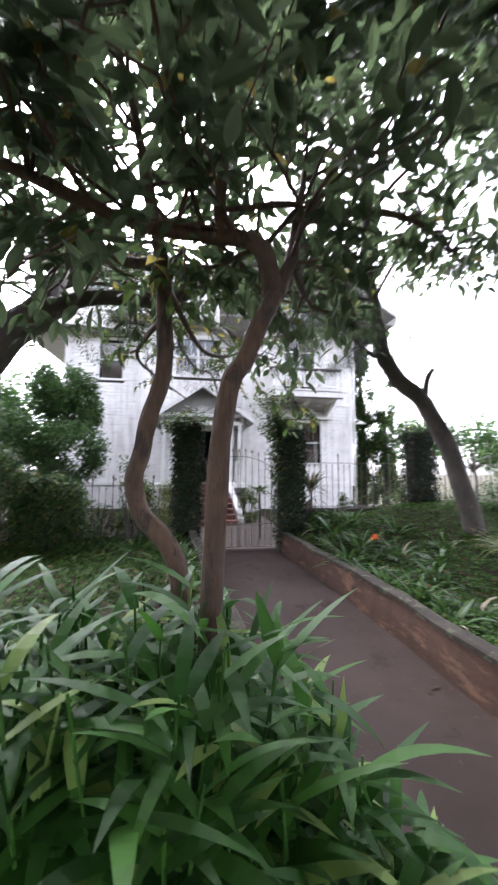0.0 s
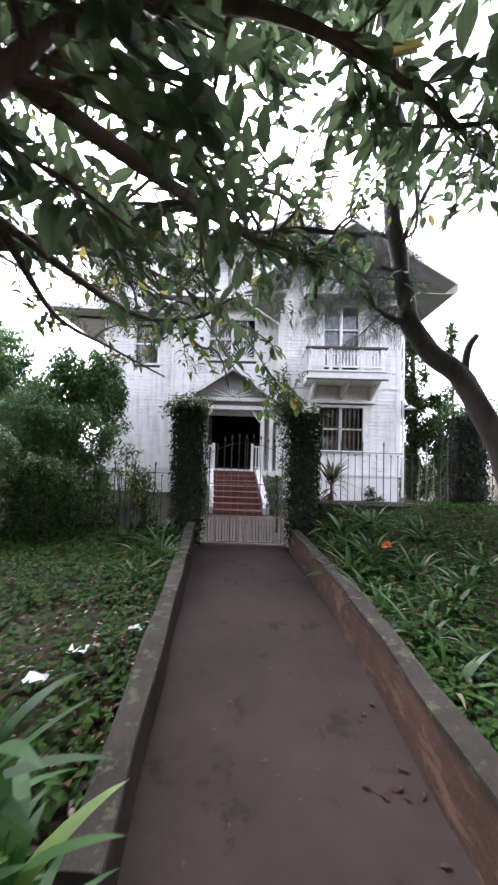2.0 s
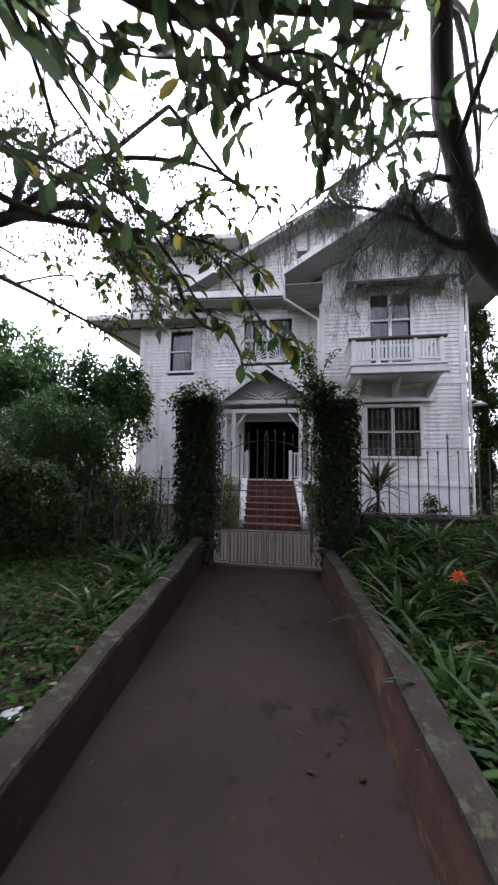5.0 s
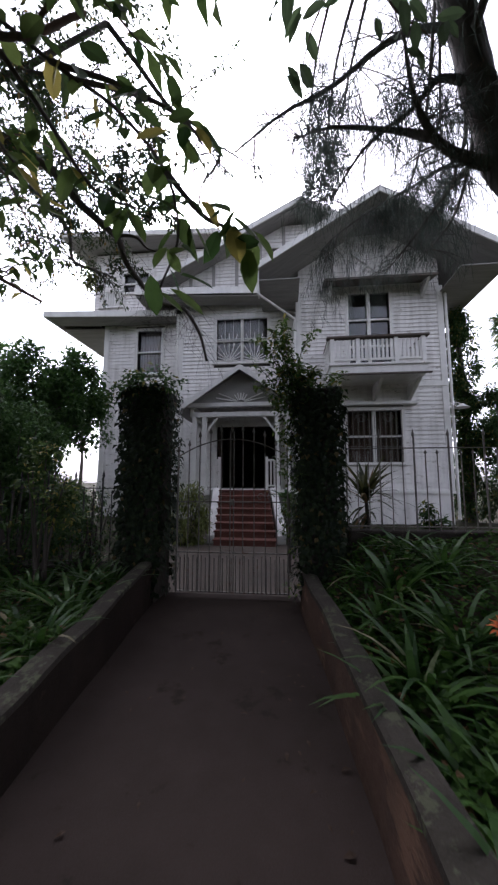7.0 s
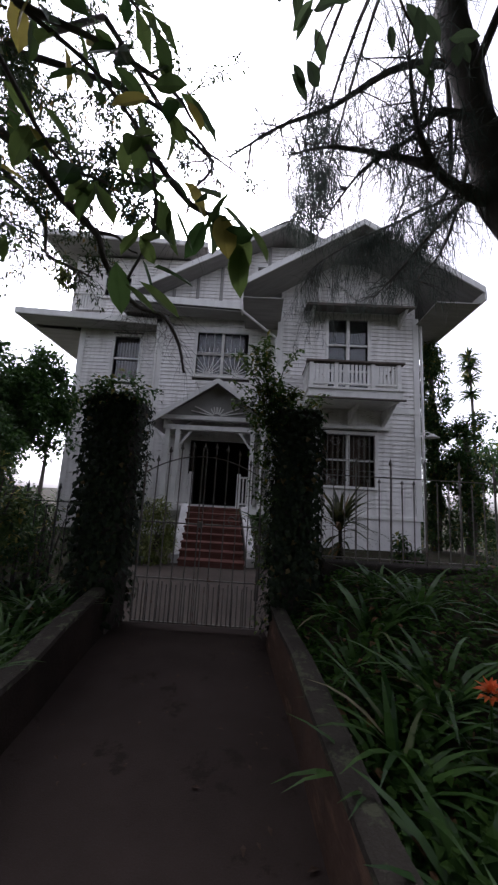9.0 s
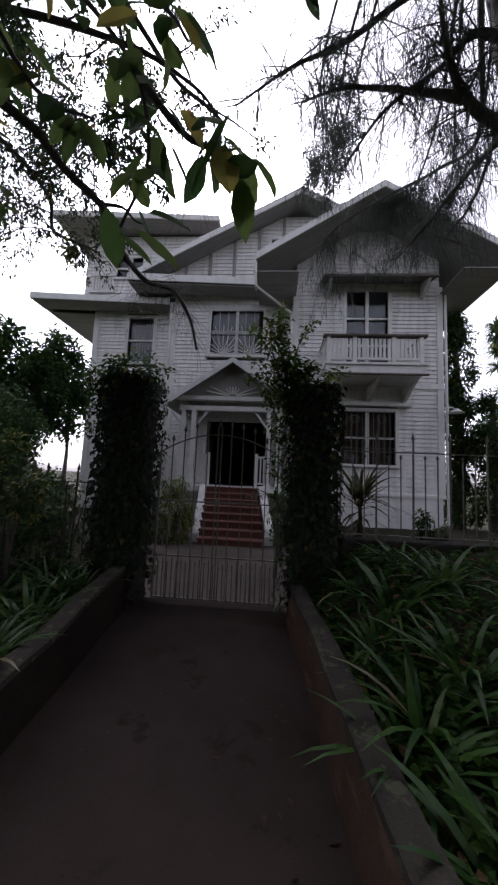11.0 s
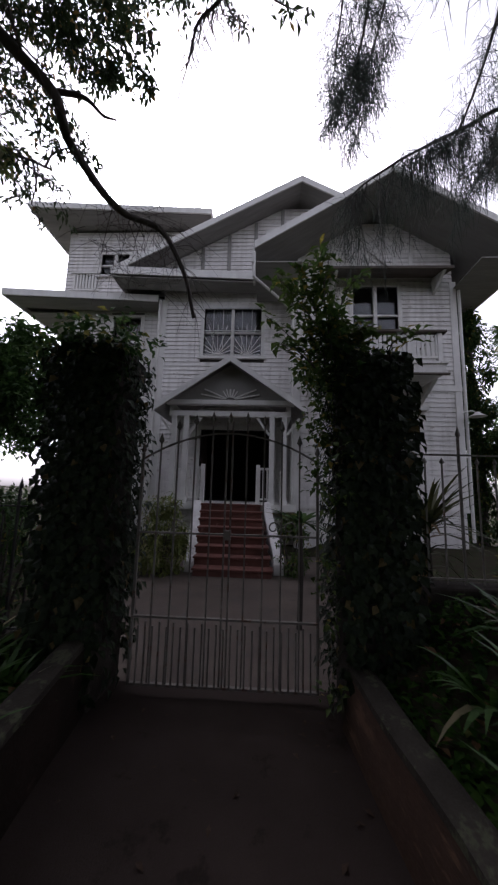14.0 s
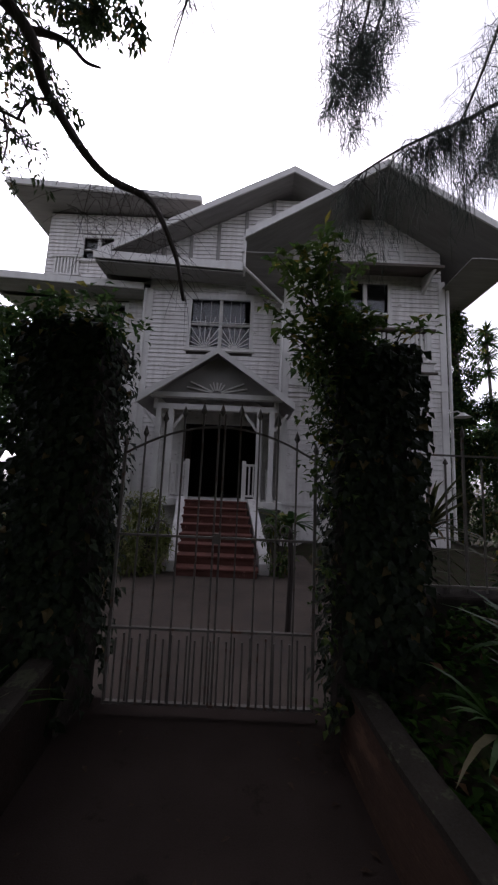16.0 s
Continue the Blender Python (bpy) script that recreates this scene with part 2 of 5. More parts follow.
            vs += [q - s * w / 2, q + s * w / 2]
            q = q + d * step
            d = (d + Vector((0, 0, -droop / seg))).normalized()
        self.add(vs, [(2 * i, 2 * i + 1, 2 * i + 3, 2 * i + 2) for i in range(seg)])

    def make(self, name, material, parent=None, smooth=False, bevel=0.0):
        me = bpy.data.meshes.new(name)
        me.from_pydata(self.v, [], self.f)
        me.materials.append(material)
        if smooth:
            me.polygons.foreach_set("use_smooth", [True] * len(me.polygons))
        me.update()
        ob = new(name, me)
        if parent:
            ob.parent = parent
        if bevel:
            mod = ob.modifiers.new("bevel", "BEVEL")
            mod.width, mod.segments, mod.limit_method = bevel, 2, "ANGLE"
        return ob


def thing(name, label, category, group="", kind="", at=(0, 0, 0)):
    e = new(name)
    e.location = at
    e.empty_display_size = 0.1
    return tagged(e, label, category, group, kind)


def rnd(a, b):
    return random.uniform(a, b)


def rdir(zlo=-1.0, zhi=1.0):
    a, z = rnd(0, 2 * math.pi), rnd(zlo, zhi)
    r = math.sqrt(max(0, 1 - z * z))
    return Vector((r * math.cos(a), r * math.sin(a), z))


def cloud(shape, centre, radius, count, length, width, zlo=-0.9, zhi=0.6, hollow=0.0):
    """Leaves scattered through an egg-shaped clump."""
    c = Vector(centre)
    r = Vector(radius) if not isinstance(radius, (int, float)) else Vector((radius,) * 3)
    for _ in range(count):
        d = rdir()
        k = rnd(hollow, 1) ** 0.5
        p = c + Vector((d.x * r.x, d.y * r.y, d.z * r.z)) * k
        o = (rdir(zlo, zhi) + d * 0.6).normalized()
        s = rnd(0.6, 1.15)
        shape.leaf(p, o, Vector((rnd(-0.4, 0.4), rnd(-0.4, 0.4), 1)), length * s, width * s, rnd(0, 0.3))


def smooth_line(pts, n=6):
    """A smooth curve through the points, with n steps to each stretch."""
    p = [Vector(q) for q in pts]
    p = [p[0] * 2 - p[1]] + p + [p[-1] * 2 - p[-2]]
    out = []
    for i in range(1, len(p) - 2):
        for k in range(n):
            t = k / n
            a, b, c, d = p[i - 1], p[i], p[i + 1], p[i + 2]
            out.append(0.5 * ((2 * b) + (c - a) * t + (2 * a - 5 * b + 4 * c - d) * t * t + (3 * b - a - 3 * c + d) * t ** 3))
    return out + [p[-2]]


def limb(shape, pts, r0, r1, n=6, sides=8, wob=0.06):
    line = smooth_line(pts, n)
    m = len(line) - 1
    shape.tube(line, [r0 + (r1 - r0) * (i / m) ** 0.8 for i in range(m + 1)], sides, wob)
    return line


def step(a, b, x):
    t = max(0, min(1, (x - a) / (b - a)))
    return t * t * (3 - 2 * t)


# ---------------------------------------------------------------- ground, path, walls
GATE_Y = 6.8


def right_x(y):
    """Inner face of the low wall beside the bank."""
    return 3.2 - 0.013 * (y - 2) ** 2 if y > 2 else 3.2 + 0.03 * (2 - max(y, 0.3))


def left_x(y):
    """Inner face of the low wall on the far side of the path from the lawn bank."""
    return 1.975 - 0.11 * max(y, 1.5)


def ground_z(x, y):
    """The garden: beds beside the path, a bank up to the fence, a lower yard behind it."""
    bump = 0.03 * math.sin(x * 2.1 + y) + 0.02 * math.sin(3.3 * y - x)
    if y > 6.9:
        return -0.1 + bump * 0.2 + (0.12 + bump if x < 0 or x > 4 else 0)
    if x > 2.2:
        bank = 0.45 * step(4.2, 6.6, y) + 0.35 * step(4.3, 6.2, x)
        return 0.24 + bump + min(0.62, bank) * step(0.15, 0.9, x - right_x(y))
    return 0.22 + bump


def build_ground():
    west = [-400, -120, -50, -25, -15] + [-10 + 0.35 * i for i in range(32)]
    east = [3.7 + 0.35 * i for i in range(22)] + [12, 15, 25, 50, 120, 400]
    nx = len(west) + len(east) + 4
    ys = [-400, -120, -40, -15, -8] + [-5 + 0.35 * i for i in range(34)] + [6.88, 6.92, 8, 9, 10, 11, 13, 16, 22, 40, 80, 160, 400]
    s = Shape()
    for y in ys:
        yy = max(-1.0, min(y, 8.0))
        edges = [left_x(yy) - 0.09, left_x(yy) - 0.05, right_x(yy) + 0.1, right_x(yy) + 0.14]
        for k, x in enumerate(west + edges + east):
            z = ground_z(x, y)
            if k in (len(west) + 1, len(west) + 2) and y < 7.05:
                z = -0.06
            if y > 6.9 and 0.2 < x < 4:
                z = -0.12
            s.v.append((x, y, z))
    for j in range(len(ys) - 1):
        for i in range(nx - 1):
            s.f.append((j * nx + i, j * nx + i + 1, (j + 1) * nx + i + 1, (j + 1) * nx + i))
    tagged(s.make("ground", M_SOIL, smooth=True), "dark damp garden soil under low plants", "ground", kind="structure")


def build_path():
    s = Shape()
    y0, n = -6.0, 40
    for i in range(n):
        a, b = y0 + (6.95 - y0) * i / n, y0 + (6.95 - y0) * (i + 1) / n
        la, lb = left_x(a) - 0.05, left_x(b) - 0.05
        s.add([(la, a, 0), (right_x(a) + 0.06, a, 0), (right_x(b) + 0.06, b, 0), (lb, b, 0), (la, a, -0.15), (right_x(a) + 0.05, a, -0.15), (right_x(b) + 0.05, b, -0.15), (lb, b, -0.15)],
              [(0, 1, 2, 3), (0, 3, 7, 4), (1, 5, 6, 2), (4, 7, 6, 5)])
    tagged(s.make("pavement", M_CONCRETE), "grey-brown worn concrete garden path with leaf litter", "path", kind="structure")
    d = Shape()
    d.add([(-0.3, 6.95, -0.06), (4.2, 6.95, -0.06), (4.2, 12.9, -0.085), (-0.3, 12.9, -0.085), (-0.3, 6.95, -0.3), (4.2, 6.95, -0.3), (4.2, 12.9, -0.3), (-0.3, 12.9, -0.3)],
          [(0, 1, 2, 3), (0, 4, 5, 1), (1, 5, 6, 2), (2, 6, 7, 3), (3, 7, 4, 0)])
    tagged(d.make("pavement_yard", M_DRIVE), "worn earth and concrete yard before the house steps", "yard", kind="structure")


def low_wall(name, label, inner, outer, y0, y1, height, material, batter=0.0, rise=0.0):
    """A low garden wall with a slightly uneven top and a cap."""
    body, cap = Shape(), Shape()
    n = 44
    rows = []
    for i in range(n + 1):
        y = y0 + (y1 - y0) * i / n
        h = height + rise * max(0, y - 3) + 0.012 * math.sin(y * 2.3) + 0.008 * math.sin(y * 7.1)
        rows.append((y, inner(y) + 0.006 * math.sin(y * 5), outer(y) + 0.008 * math.sin(y * 4), h))
    for sh, lo, hi, ex in ((body, None, -0.05, 0.0), (cap, -0.047, 0.0, 0.012)):
        vs, fs = [], []
        for y, a, b, h in rows:
            sgn = 1 if b > a else -1
            z0 = -0.2 if lo is None else h + lo
            vs += [(a - sgn * (ex if ex else batter), y, z0), (a - sgn * ex, y, h + hi - (0.008 if ex else 0)), (a + sgn * 0.012, y, h + hi), (b - sgn * 0.012, y, h + hi), (b + sgn * ex, y, h + hi - (0.008 if ex else 0)), (b + sgn * ex, y, z0)]
        for i in range(n):
            for k in range(6):
                fs.append((6 * i + k, 6 * i + (k + 1) % 6, 6 * i + 6 + (k + 1) % 6, 6 * i + 6 + k))
        fs += [tuple(range(6)), tuple(6 * n + k for k in range(5, -1, -1))]
        sh.add(vs, fs)
    e = thing(name, label, "garden wall", kind="structure")
    body.make("wall_body", material, e)
    cap.make("cap", M_CAP, e)


build_ground()
build_path()
low_wall("wall_east", "low stained red-brown concrete garden wall beside the path", lambda y: right_x(y) + 0.05, lambda y: right_x(y) + 0.17, -3.0, 6.55, 0.38, M_KERB, 0.06)
low_wall("wall_west", "low dark concrete wall beside the path", left_x, lambda y: left_x(y) - 0.12, 1.5, 6.55, 0.33, M_KERB_DARK, 0.02, 0.038)

# ---------------------------------------------------------------- house
BAY_Y, MAIN_Y, LEFT_Y = 14.4, 15.0, 15.5
house = thing("house", "old two-storey white clapboard house with gables, balcony and porch", "house")


def boards(shape, y, z0, z1, span, holes=(), pitch=0.145):
    """Overlapping clapboards on a front wall; span gives the ends at a height."""
    n = int((z1 - z0) / pitch)
    for i in range(n + 1):
        a, b = z0 + i * pitch, min(z1, z0 + (i + 1) * pitch)
        if b - a < 0.02:
            continue
        (x0, x1), (t0, t1) = span(a), span(b)
        if t1 - t0 < 0.02:
            continue
        cuts = [(x0, x1)]
        for hx0, hx1, hz0, hz1 in holes:
            if a < hz1 - 0.01 and b > hz0 + 0.01:
                cuts = [c for p, q in cuts for c in ((p, min(q, hx0)), (max(p, hx1), q)) if c[1] - c[0] > 0.01]
        for p, q in cuts:
            k = 0.004 * math.sin(i * 12.9 + p)
            tp, tq = (t0 if p == x0 else p), (t1 if q == x1 else q)
            shape.add([(p, y - 0.04 + k, a), (q, y - 0.04 - k, a), (tq, y - 0.008, b), (tp, y - 0.008, b), (p, y + 0.01, a), (q, y + 0.01, a)],
                      [(0, 1, 2, 3), (0, 4, 5, 1)])


def side_boards(shape, x, out, y0, y1, z0, z1, pitch=0.145):
    n = int((z1 - z0) / pitch)
    for i in range(n + 1):
        a, b = z0 + i * pitch, min(z1, z0 + (i + 1) * pitch)
        shape.add([(x + out * 0.03, y0, a), (x + out * 0.03, y1, a), (x + out * 0.008, y1, b), (x + out * 0.008, y0, b), (x, y0, a), (x, y1, a)], [(0, 1, 2, 3), (0, 4, 5, 1)])


def slab_with_holes(shape, x0, x1, z0, z1, y, thick, holes):
    xs = sorted({x0, x1, *(h[0] for h in holes), *(h[1] for h in holes)})
    zs = sorted({z0, z1, *(h[2] for h in holes), *(h[3] for h in holes)})
    for a, b in zip(xs, xs[1:]):
        for c, d in zip(zs, zs[1:]):
            mx, mz = (a + b) / 2, (c + d) / 2
            if not any(h[0] < mx < h[1] and h[2] < mz < h[3] for h in holes):
                shape.box(a, b, y, y + thick, c, d)


def window(x0, x1, z0, z1, y, cols=2, rows=2, grille="", curtain=False, sill=True, label=""):
    """A sash window with frame, glass, and an iron grille where there is one."""
    w = new("window")
    w.parent = house
    tagged(w, label or "tall sash window with white frame and dim glass")
    f = Shape()
    t = 0.11
    for a, b, c, d in ((x0 - t, x0, z0, z1), (x1, x1 + t, z0, z1), (x0 - t, x1 + t, z1, z1 + t)):
        f.box(a, b, y - 0.06, y + 0.1, c, d)
    if sill:
        f.box(x0 - t - 0.05, x1 + t + 0.05, y - 0.13, y + 0.1, z0 - 0.08, z0)
    for i in range(1, cols):
        x = x0 + (x1 - x0) * i / cols
        f.box(x - 0.055, x + 0.055, y - 0.03, y + 0.09, z0, z1)
    for j in range(1, rows):
        z = z0 + (z1 - z0) * j / rows
        for i in range(cols):
            a, b = x0 + (x1 - x0) * i / cols + (0.055 if i else 0), x0 + (x1 - x0) * (i + 1) / cols - (0.055 if i < cols - 1 else 0)
            f.box(a, b, y, y + 0.08, z - 0.03, z + 0.03)
    f.make("frame", M_TRIM, w)
    g = Shape()
    g.box(x0, x1, y + 0.1, y + 0.106, z0, z1)
    pane = g.make("pane", M_GLASS, w)
    pane.visible_shadow = False
    if curtain:
        c = Shape()
        n = 60
        c.add([(x0 + (x1 - x0) * i / n, y + 0.3 + 0.03 * math.sin(i * 0.9), z) for z in (z0, z1) for i in range(n + 1)], [(i, i + 1, n + 2 + i, n + 1 + i) for i in range(n)])
        c.make("curtain", M_CURTAIN, w)
    if grille:
        b = Shape()
        yy = y - 0.09
        if grille == "bars":
            k = 5 * cols
            for i in range(k + 1):
                x = x0 + (x1 - x0) * i / k
                b.bar((x, yy, z0), (x, yy, z1), 0.016)
            for j in (0.0, 0.3, 0.5, 0.98):
                z = z0 + (z1 - z0) * j
                b.bar((x0, yy, z), (x1, yy, z), 0.016)
            for i in range(cols):
                cx = x0 + (x1 - x0) * (i + 0.5) / cols
                for sg in (-1, 1):
                    pts = [(cx + sg * (0.04 + 0.17 * (1 - u)) * math.cos(u * 7), yy - 0.01, z0 + (z1 - z0) * 0.83 + 0.17 * (1 - u * 0.6) * math.sin(u * 7)) for u in (q / 14 for q in range(15))]
                    b.tube(pts, [0.009] * 15, 4)
        if grille == "fan":
            half = (x1 - x0) / 4
            for cx in (x0 + half, x1 - half):
                for q in range(11):
                    an = radians(6 + q * 16.8)
                    ln = min((half - 0.03) / max(0.03, abs(math.cos(an))), (z1 - z0) * 0.9 / max(0.03, math.sin(an)), 1.1)
                    b.bar((cx, yy, z0 + 0.03), (cx + ln * math.cos(an), yy, z0 + 0.03 + ln * math.sin(an)), 0.02)
            for j in (0.02, 0.52, 0.98):
                z = z0 + (z1 - z0) * j
                b.bar((x0, yy + 0.02, z), (x1, yy + 0.02, z), 0.022)
            for i in range(7):
                x = x0 + (x1 - x0) * i / 6
                b.bar((x, yy + 0.02, z0), (x, yy + 0.02, z1), 0.014)
        b.make("grille", M_TRIM if grille == "fan" else M_GREYIRON, w)
    return w


W_LOW = (4.95, 6.72, 2.04, 3.82)
W_UP = (5.1, 6.5, 5.15, 8.05)
W_FAN = (0.25, 2.2, 5.9, 7.65)
W_LEFT = (-3.15, -2.15, 5.75, 7.55)
# doorway made wide so the black room behind gives the porch's shade
DOOR = (0.3, 2.65, 1.15, 3.42)
W_ATTIC = (-4.1, -3.0, 9.55, 10.45)

wall_s, back_s = Shape(), Shape()
SL = 0.61
APEX = (5.88, 10.62)


def bay_span(z):
    top = 8.3
    return (3.35, 8.2) if z < top else (max(3.35, APEX[0] - (APEX[1] - z) / SL), min(8.2, APEX[0] + (APEX[1] - z) / SL))


boards(wall_s, BAY_Y, 1.08, 10.3, bay_span, [(h[0] - 0.1, h[1] + 0.1, h[2] - 0.06, h[3] + 0.1) for h in (W_LOW, W_UP)])
slab_with_holes(back_s, 3.35, 8.2, 1.0, 8.4, BAY_Y, 0.16, [W_LOW, W_UP])
back_s.prism([(3.35, 8.4), (8.2, 8.4), (8.2, 9.1), (5.88, 10.4), (3.35, 9.0)], BAY_Y, BAY_Y + 0.16)
boards(wall_s, MAIN_Y, 1.08, 8.3, lambda z: (-1.17, 3.35), [(h[0] - 0.1, h[1] + 0.1, h[2] - 0.06, h[3] + 0.1) for h in (W_FAN, DOOR)])
slab_with_holes(back_s, -1.17, 3.35, 1.0, 8.5, MAIN_Y, 0.16, [W_FAN, DOOR])
boards(wall_s, LEFT_Y, 1.08, 8.0, lambda z: (-4.5, -1.17), [(h[0] - 0.1, h[1] + 0.1, h[2] - 0.06, h[3] + 0.1) for h in (W_LEFT,)])
slab_with_holes(back_s, -4.5, -1.17, 1.0, 8.4, LEFT_Y, 0.16, [W_LEFT])
# second gable over the middle
AP2 = (3.42, 11.55)
SL2 = 0.53
boards(wall_s, 14.75, 8.35, 11.2, lambda z: (AP2[0] - (AP2[1] - 0.06 - z) / SL2, min(5.5, AP2[0] + (AP2[1] - 0.06 - z) / SL2)), [(2.3, 3.1, 9.75, 10.35)])
back_s.prism([(-2.3, 8.35), (5.6, 8.35), (5.6, 9.9), (3.42, 11.2)], 14.76, 14.9)
# attic storey
boards(wall_s, 16.0, 8.6, 11.42, lambda z: (-5.45, -0.5), [(h[0] - 0.1, h[1] + 0.1, h[2] - 0.06, h[3] + 0.1) for h in (W_ATTIC,)])
slab_with_holes(back_s, -5.45, -0.5, 8.4, 11.46, 16.0, 0.14, [W_ATTIC])
side_boards(wall_s, -5.45, -1, 16.0, 21.5, 8.4, 11.42)
side_boards(wall_s, -4.5, -1, LEFT_Y, 22.0, 1.08, 8.0)
side_boards(wall_s, 8.2, 1, BAY_Y, 22.0, 1.08, 8.4)
side_boards(wall_s, 3.35, -1, BAY_Y, MAIN_Y, 1.08, 8.4)
side_boards(wall_s, -1.17, -1, MAIN_Y, LEFT_Y, 1.08, 8.3)
for x0, x1, y0, y1, z0, z1 in ((8.04, 8.195, BAY_Y + 0.16, 22, 1, 8.4), (-4.495, -4.35, LEFT_Y + 0.16, 22, 1, 8.3), (-4.5, 8.2, 22, 22.15, 1, 8.4), (3.355, 3.5, BAY_Y + 0.16, MAIN_Y, 1, 8.4),
                               (-1.165, -1.0, MAIN_Y + 0.16, LEFT_Y, 1, 8.3), (-5.445, -5.3, 16.14, 21.5, 8.4, 11.46), (-0.65, -0.5, 16.14, 21.5, 8.4, 11.46), (-5.45, -0.5, 21.5, 21.65, 8.4, 11.46)):
    back_s.box(x0, x1, y0, y1, z0, z1)
wall_s.make("wall", M_SIDING, house)
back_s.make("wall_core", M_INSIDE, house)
fl = Shape()
fl.box(-4.3, 8.0, 15.7, 21.9, 0.95, 1.1)
fl.box(-4.3, 8.0, 15.7, 21.9, 4.6, 4.8)
fl.box(3.55, 8.0, 14.6, 15.7, 4.6, 4.8)
fl.box(-4.3, 8.0, 15.7, 21.9, 8.3, 8.4)
# unseen ceiling slabs, added to keep leaking light out of the rooms
fl.box(3.52, 8.02, 14.58, 21.9, 8.08, 8.2)
fl.box(-0.98, 3.5, 15.18, 21.9, 8.08, 8.2)
fl.box(-4.33, -1.0, 15.68, 21.9, 8.0, 8.12)
fl.make("floor_and_light_block", M_INSIDE, house)

fnd = Shape()
fnd.box(3.32, 8.23, BAY_Y - 0.04, 22, -0.6, 1.04)
fnd.box(-1.2, 3.3, MAIN_Y - 0.04, 22, -0.6, 1.04)
fnd.box(-4.53, -1.22, LEFT_Y - 0.04, 22, -0.6, 1.04)
fnd.make("foundation", M_PLASTER, house, bevel=0.015)

trim = Shape()
for x, y in ((3.35, BAY_Y), (8.2, BAY_Y), (-1.17, MAIN_Y), (-4.5, LEFT_Y)):
    trim.box(x - 0.1, x + 0.1, y - 0.05, y + 0.1, 1.08, 8.2 if x > 3 else 7.95)
trim.box(3.25, 8.3, BAY_Y - 0.09, BAY_Y - 0.03, 1.02, 1.12)
trim.box(-1.25, 3.24, MAIN_Y - 0.09, MAIN_Y - 0.03, 1.02, 1.12)
trim.box(-4.6, -1.28, LEFT_Y - 0.09, LEFT_Y - 0.03, 1.02, 1.12)
trim.box(7.1, 8.3, BAY_Y - 0.07, BAY_Y - 0.03, 4.62, 4.8)
trim.box(3.46, 4.3, BAY_Y - 0.07, BAY_Y - 0.03, 4.62, 4.8)
trim.box(4.45, 7.0, BAY_Y - 0.075, BAY_Y - 0.03, 8.42, 8.6)
for x in (4.5, 5.2, 6.45, 6.95):
    trim.box(x - 0.07, x + 0.07, BAY_Y - 0.06, BAY_Y - 0.02, 8.6, min(9.65, APEX[1] - 0.35 - abs(x - APEX[0]) * SL))
trim.bar((5.3, BAY_Y - 0.055, 8.62), (6.35, BAY_Y - 0.055, 9.55), 0.1, 0.04)
trim.bar((6.35, BAY_Y - 0.06, 8.62), (5.3, BAY_Y - 0.06, 9.55), 0.1, 0.04)
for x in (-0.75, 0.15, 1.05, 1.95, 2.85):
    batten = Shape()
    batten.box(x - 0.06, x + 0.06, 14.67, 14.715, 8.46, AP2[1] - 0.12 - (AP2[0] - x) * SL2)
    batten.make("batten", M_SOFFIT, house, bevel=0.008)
trim.make("trim", M_TRIM, house)

# roofs: sloping slabs with white bargeboards and grey boarded undersides, coloured darker for eave shade
roof, soff, fascia = Shape(), Shape(), Shape()


def slope(x0, z0, x1, z1, ya, yb, th=0.1):
    roof.prism([(x0, z0), (x1, z1), (x1, z1 + th), (x0, z0 + th)], ya, yb)
    soff.prism([(x0, z0 - 0.03), (x1, z1 - 0.03), (x1, z1 - 0.004), (x0, z0 - 0.004)], ya + 0.03, yb)
    fascia.prism([(x0, z0 - 0.1), (x1, z1 - 0.1), (x1, z1 + th + 0.02), (x0, z0 + th + 0.02)], ya - 0.05, ya - 0.003)


def askew(x0, k):
    """Shears the eave last built along y so its slope fits the camera's view."""
    for q, m0 in zip((roof, soff, fascia), marks):
        q.v[m0:] = [(x, y + k * (x - x0), z) for x, y, z in q.v[m0:]]


slope(2.0, APEX[1] - 3.88 * SL, 5.88, APEX[1], 12.75, 22.5)
slope(5.88, APEX[1], 9.65, APEX[1] - 3.77 * SL, 12.75, 22.5)
slope(-2.6, AP2[1] - 6.02 * SL2, AP2[0], AP2[1], 13.95, 22.4)
slope(AP2[0], AP2[1], 5.45, AP2[1] - 2.03 * SL2, 13.95, 22.4)
# eave along the foot of the middle gable, and its gutter
marks = [len(q.v) for q in (roof, soff, fascia)]
roof.box(-2.6, 1.95, 13.9, 14.55, 8.36, 8.44)
soff.box(-2.58, 3.3, 13.92, 14.6, 8.14, 8.17)
fascia.box(-2.62, 1.98, 13.84, 13.895, 8.2, 8.45)
fascia.box(-2.62, -2.57, 13.9, 15.4, 8.2, 8.45)
askew(-2.6, 0.075)
fascia.box(1.94, 2.0, 12.72, 13.83, 7.75, 8.2)
fascia.box(9.62, 9.68, 12.72, 22.4, 8.0, 8.3)
soff.box(2.02, 3.34, 12.9, 14.95, 7.86, 7.89)
soff.box(8.22, 9.6, 12.9, 22.3, 7.96, 7.99)
# hipped eave of the left wing
marks = [len(q.v) for q in (roof, soff, fascia)]
roof.add([(-6.5, 14.4, 7.95), (-1.3, 14.4, 7.95), (-1.3, 16.0, 8.75), (-5.2, 16.0, 8.75), (-6.5, 22.4, 7.95), (-5.2, 21.5, 8.75)], [(0, 1, 2, 3), (4, 0, 3, 5)])
soff.box(-6.45, -1.3, 14.45, 15.2, 7.8, 7.83)
soff.box(-6.45, -4.55, 15.46, 22.3, 7.78, 7.81)
fascia.box(-6.55, -1.35, 14.34, 14.395, 7.79, 8.02)
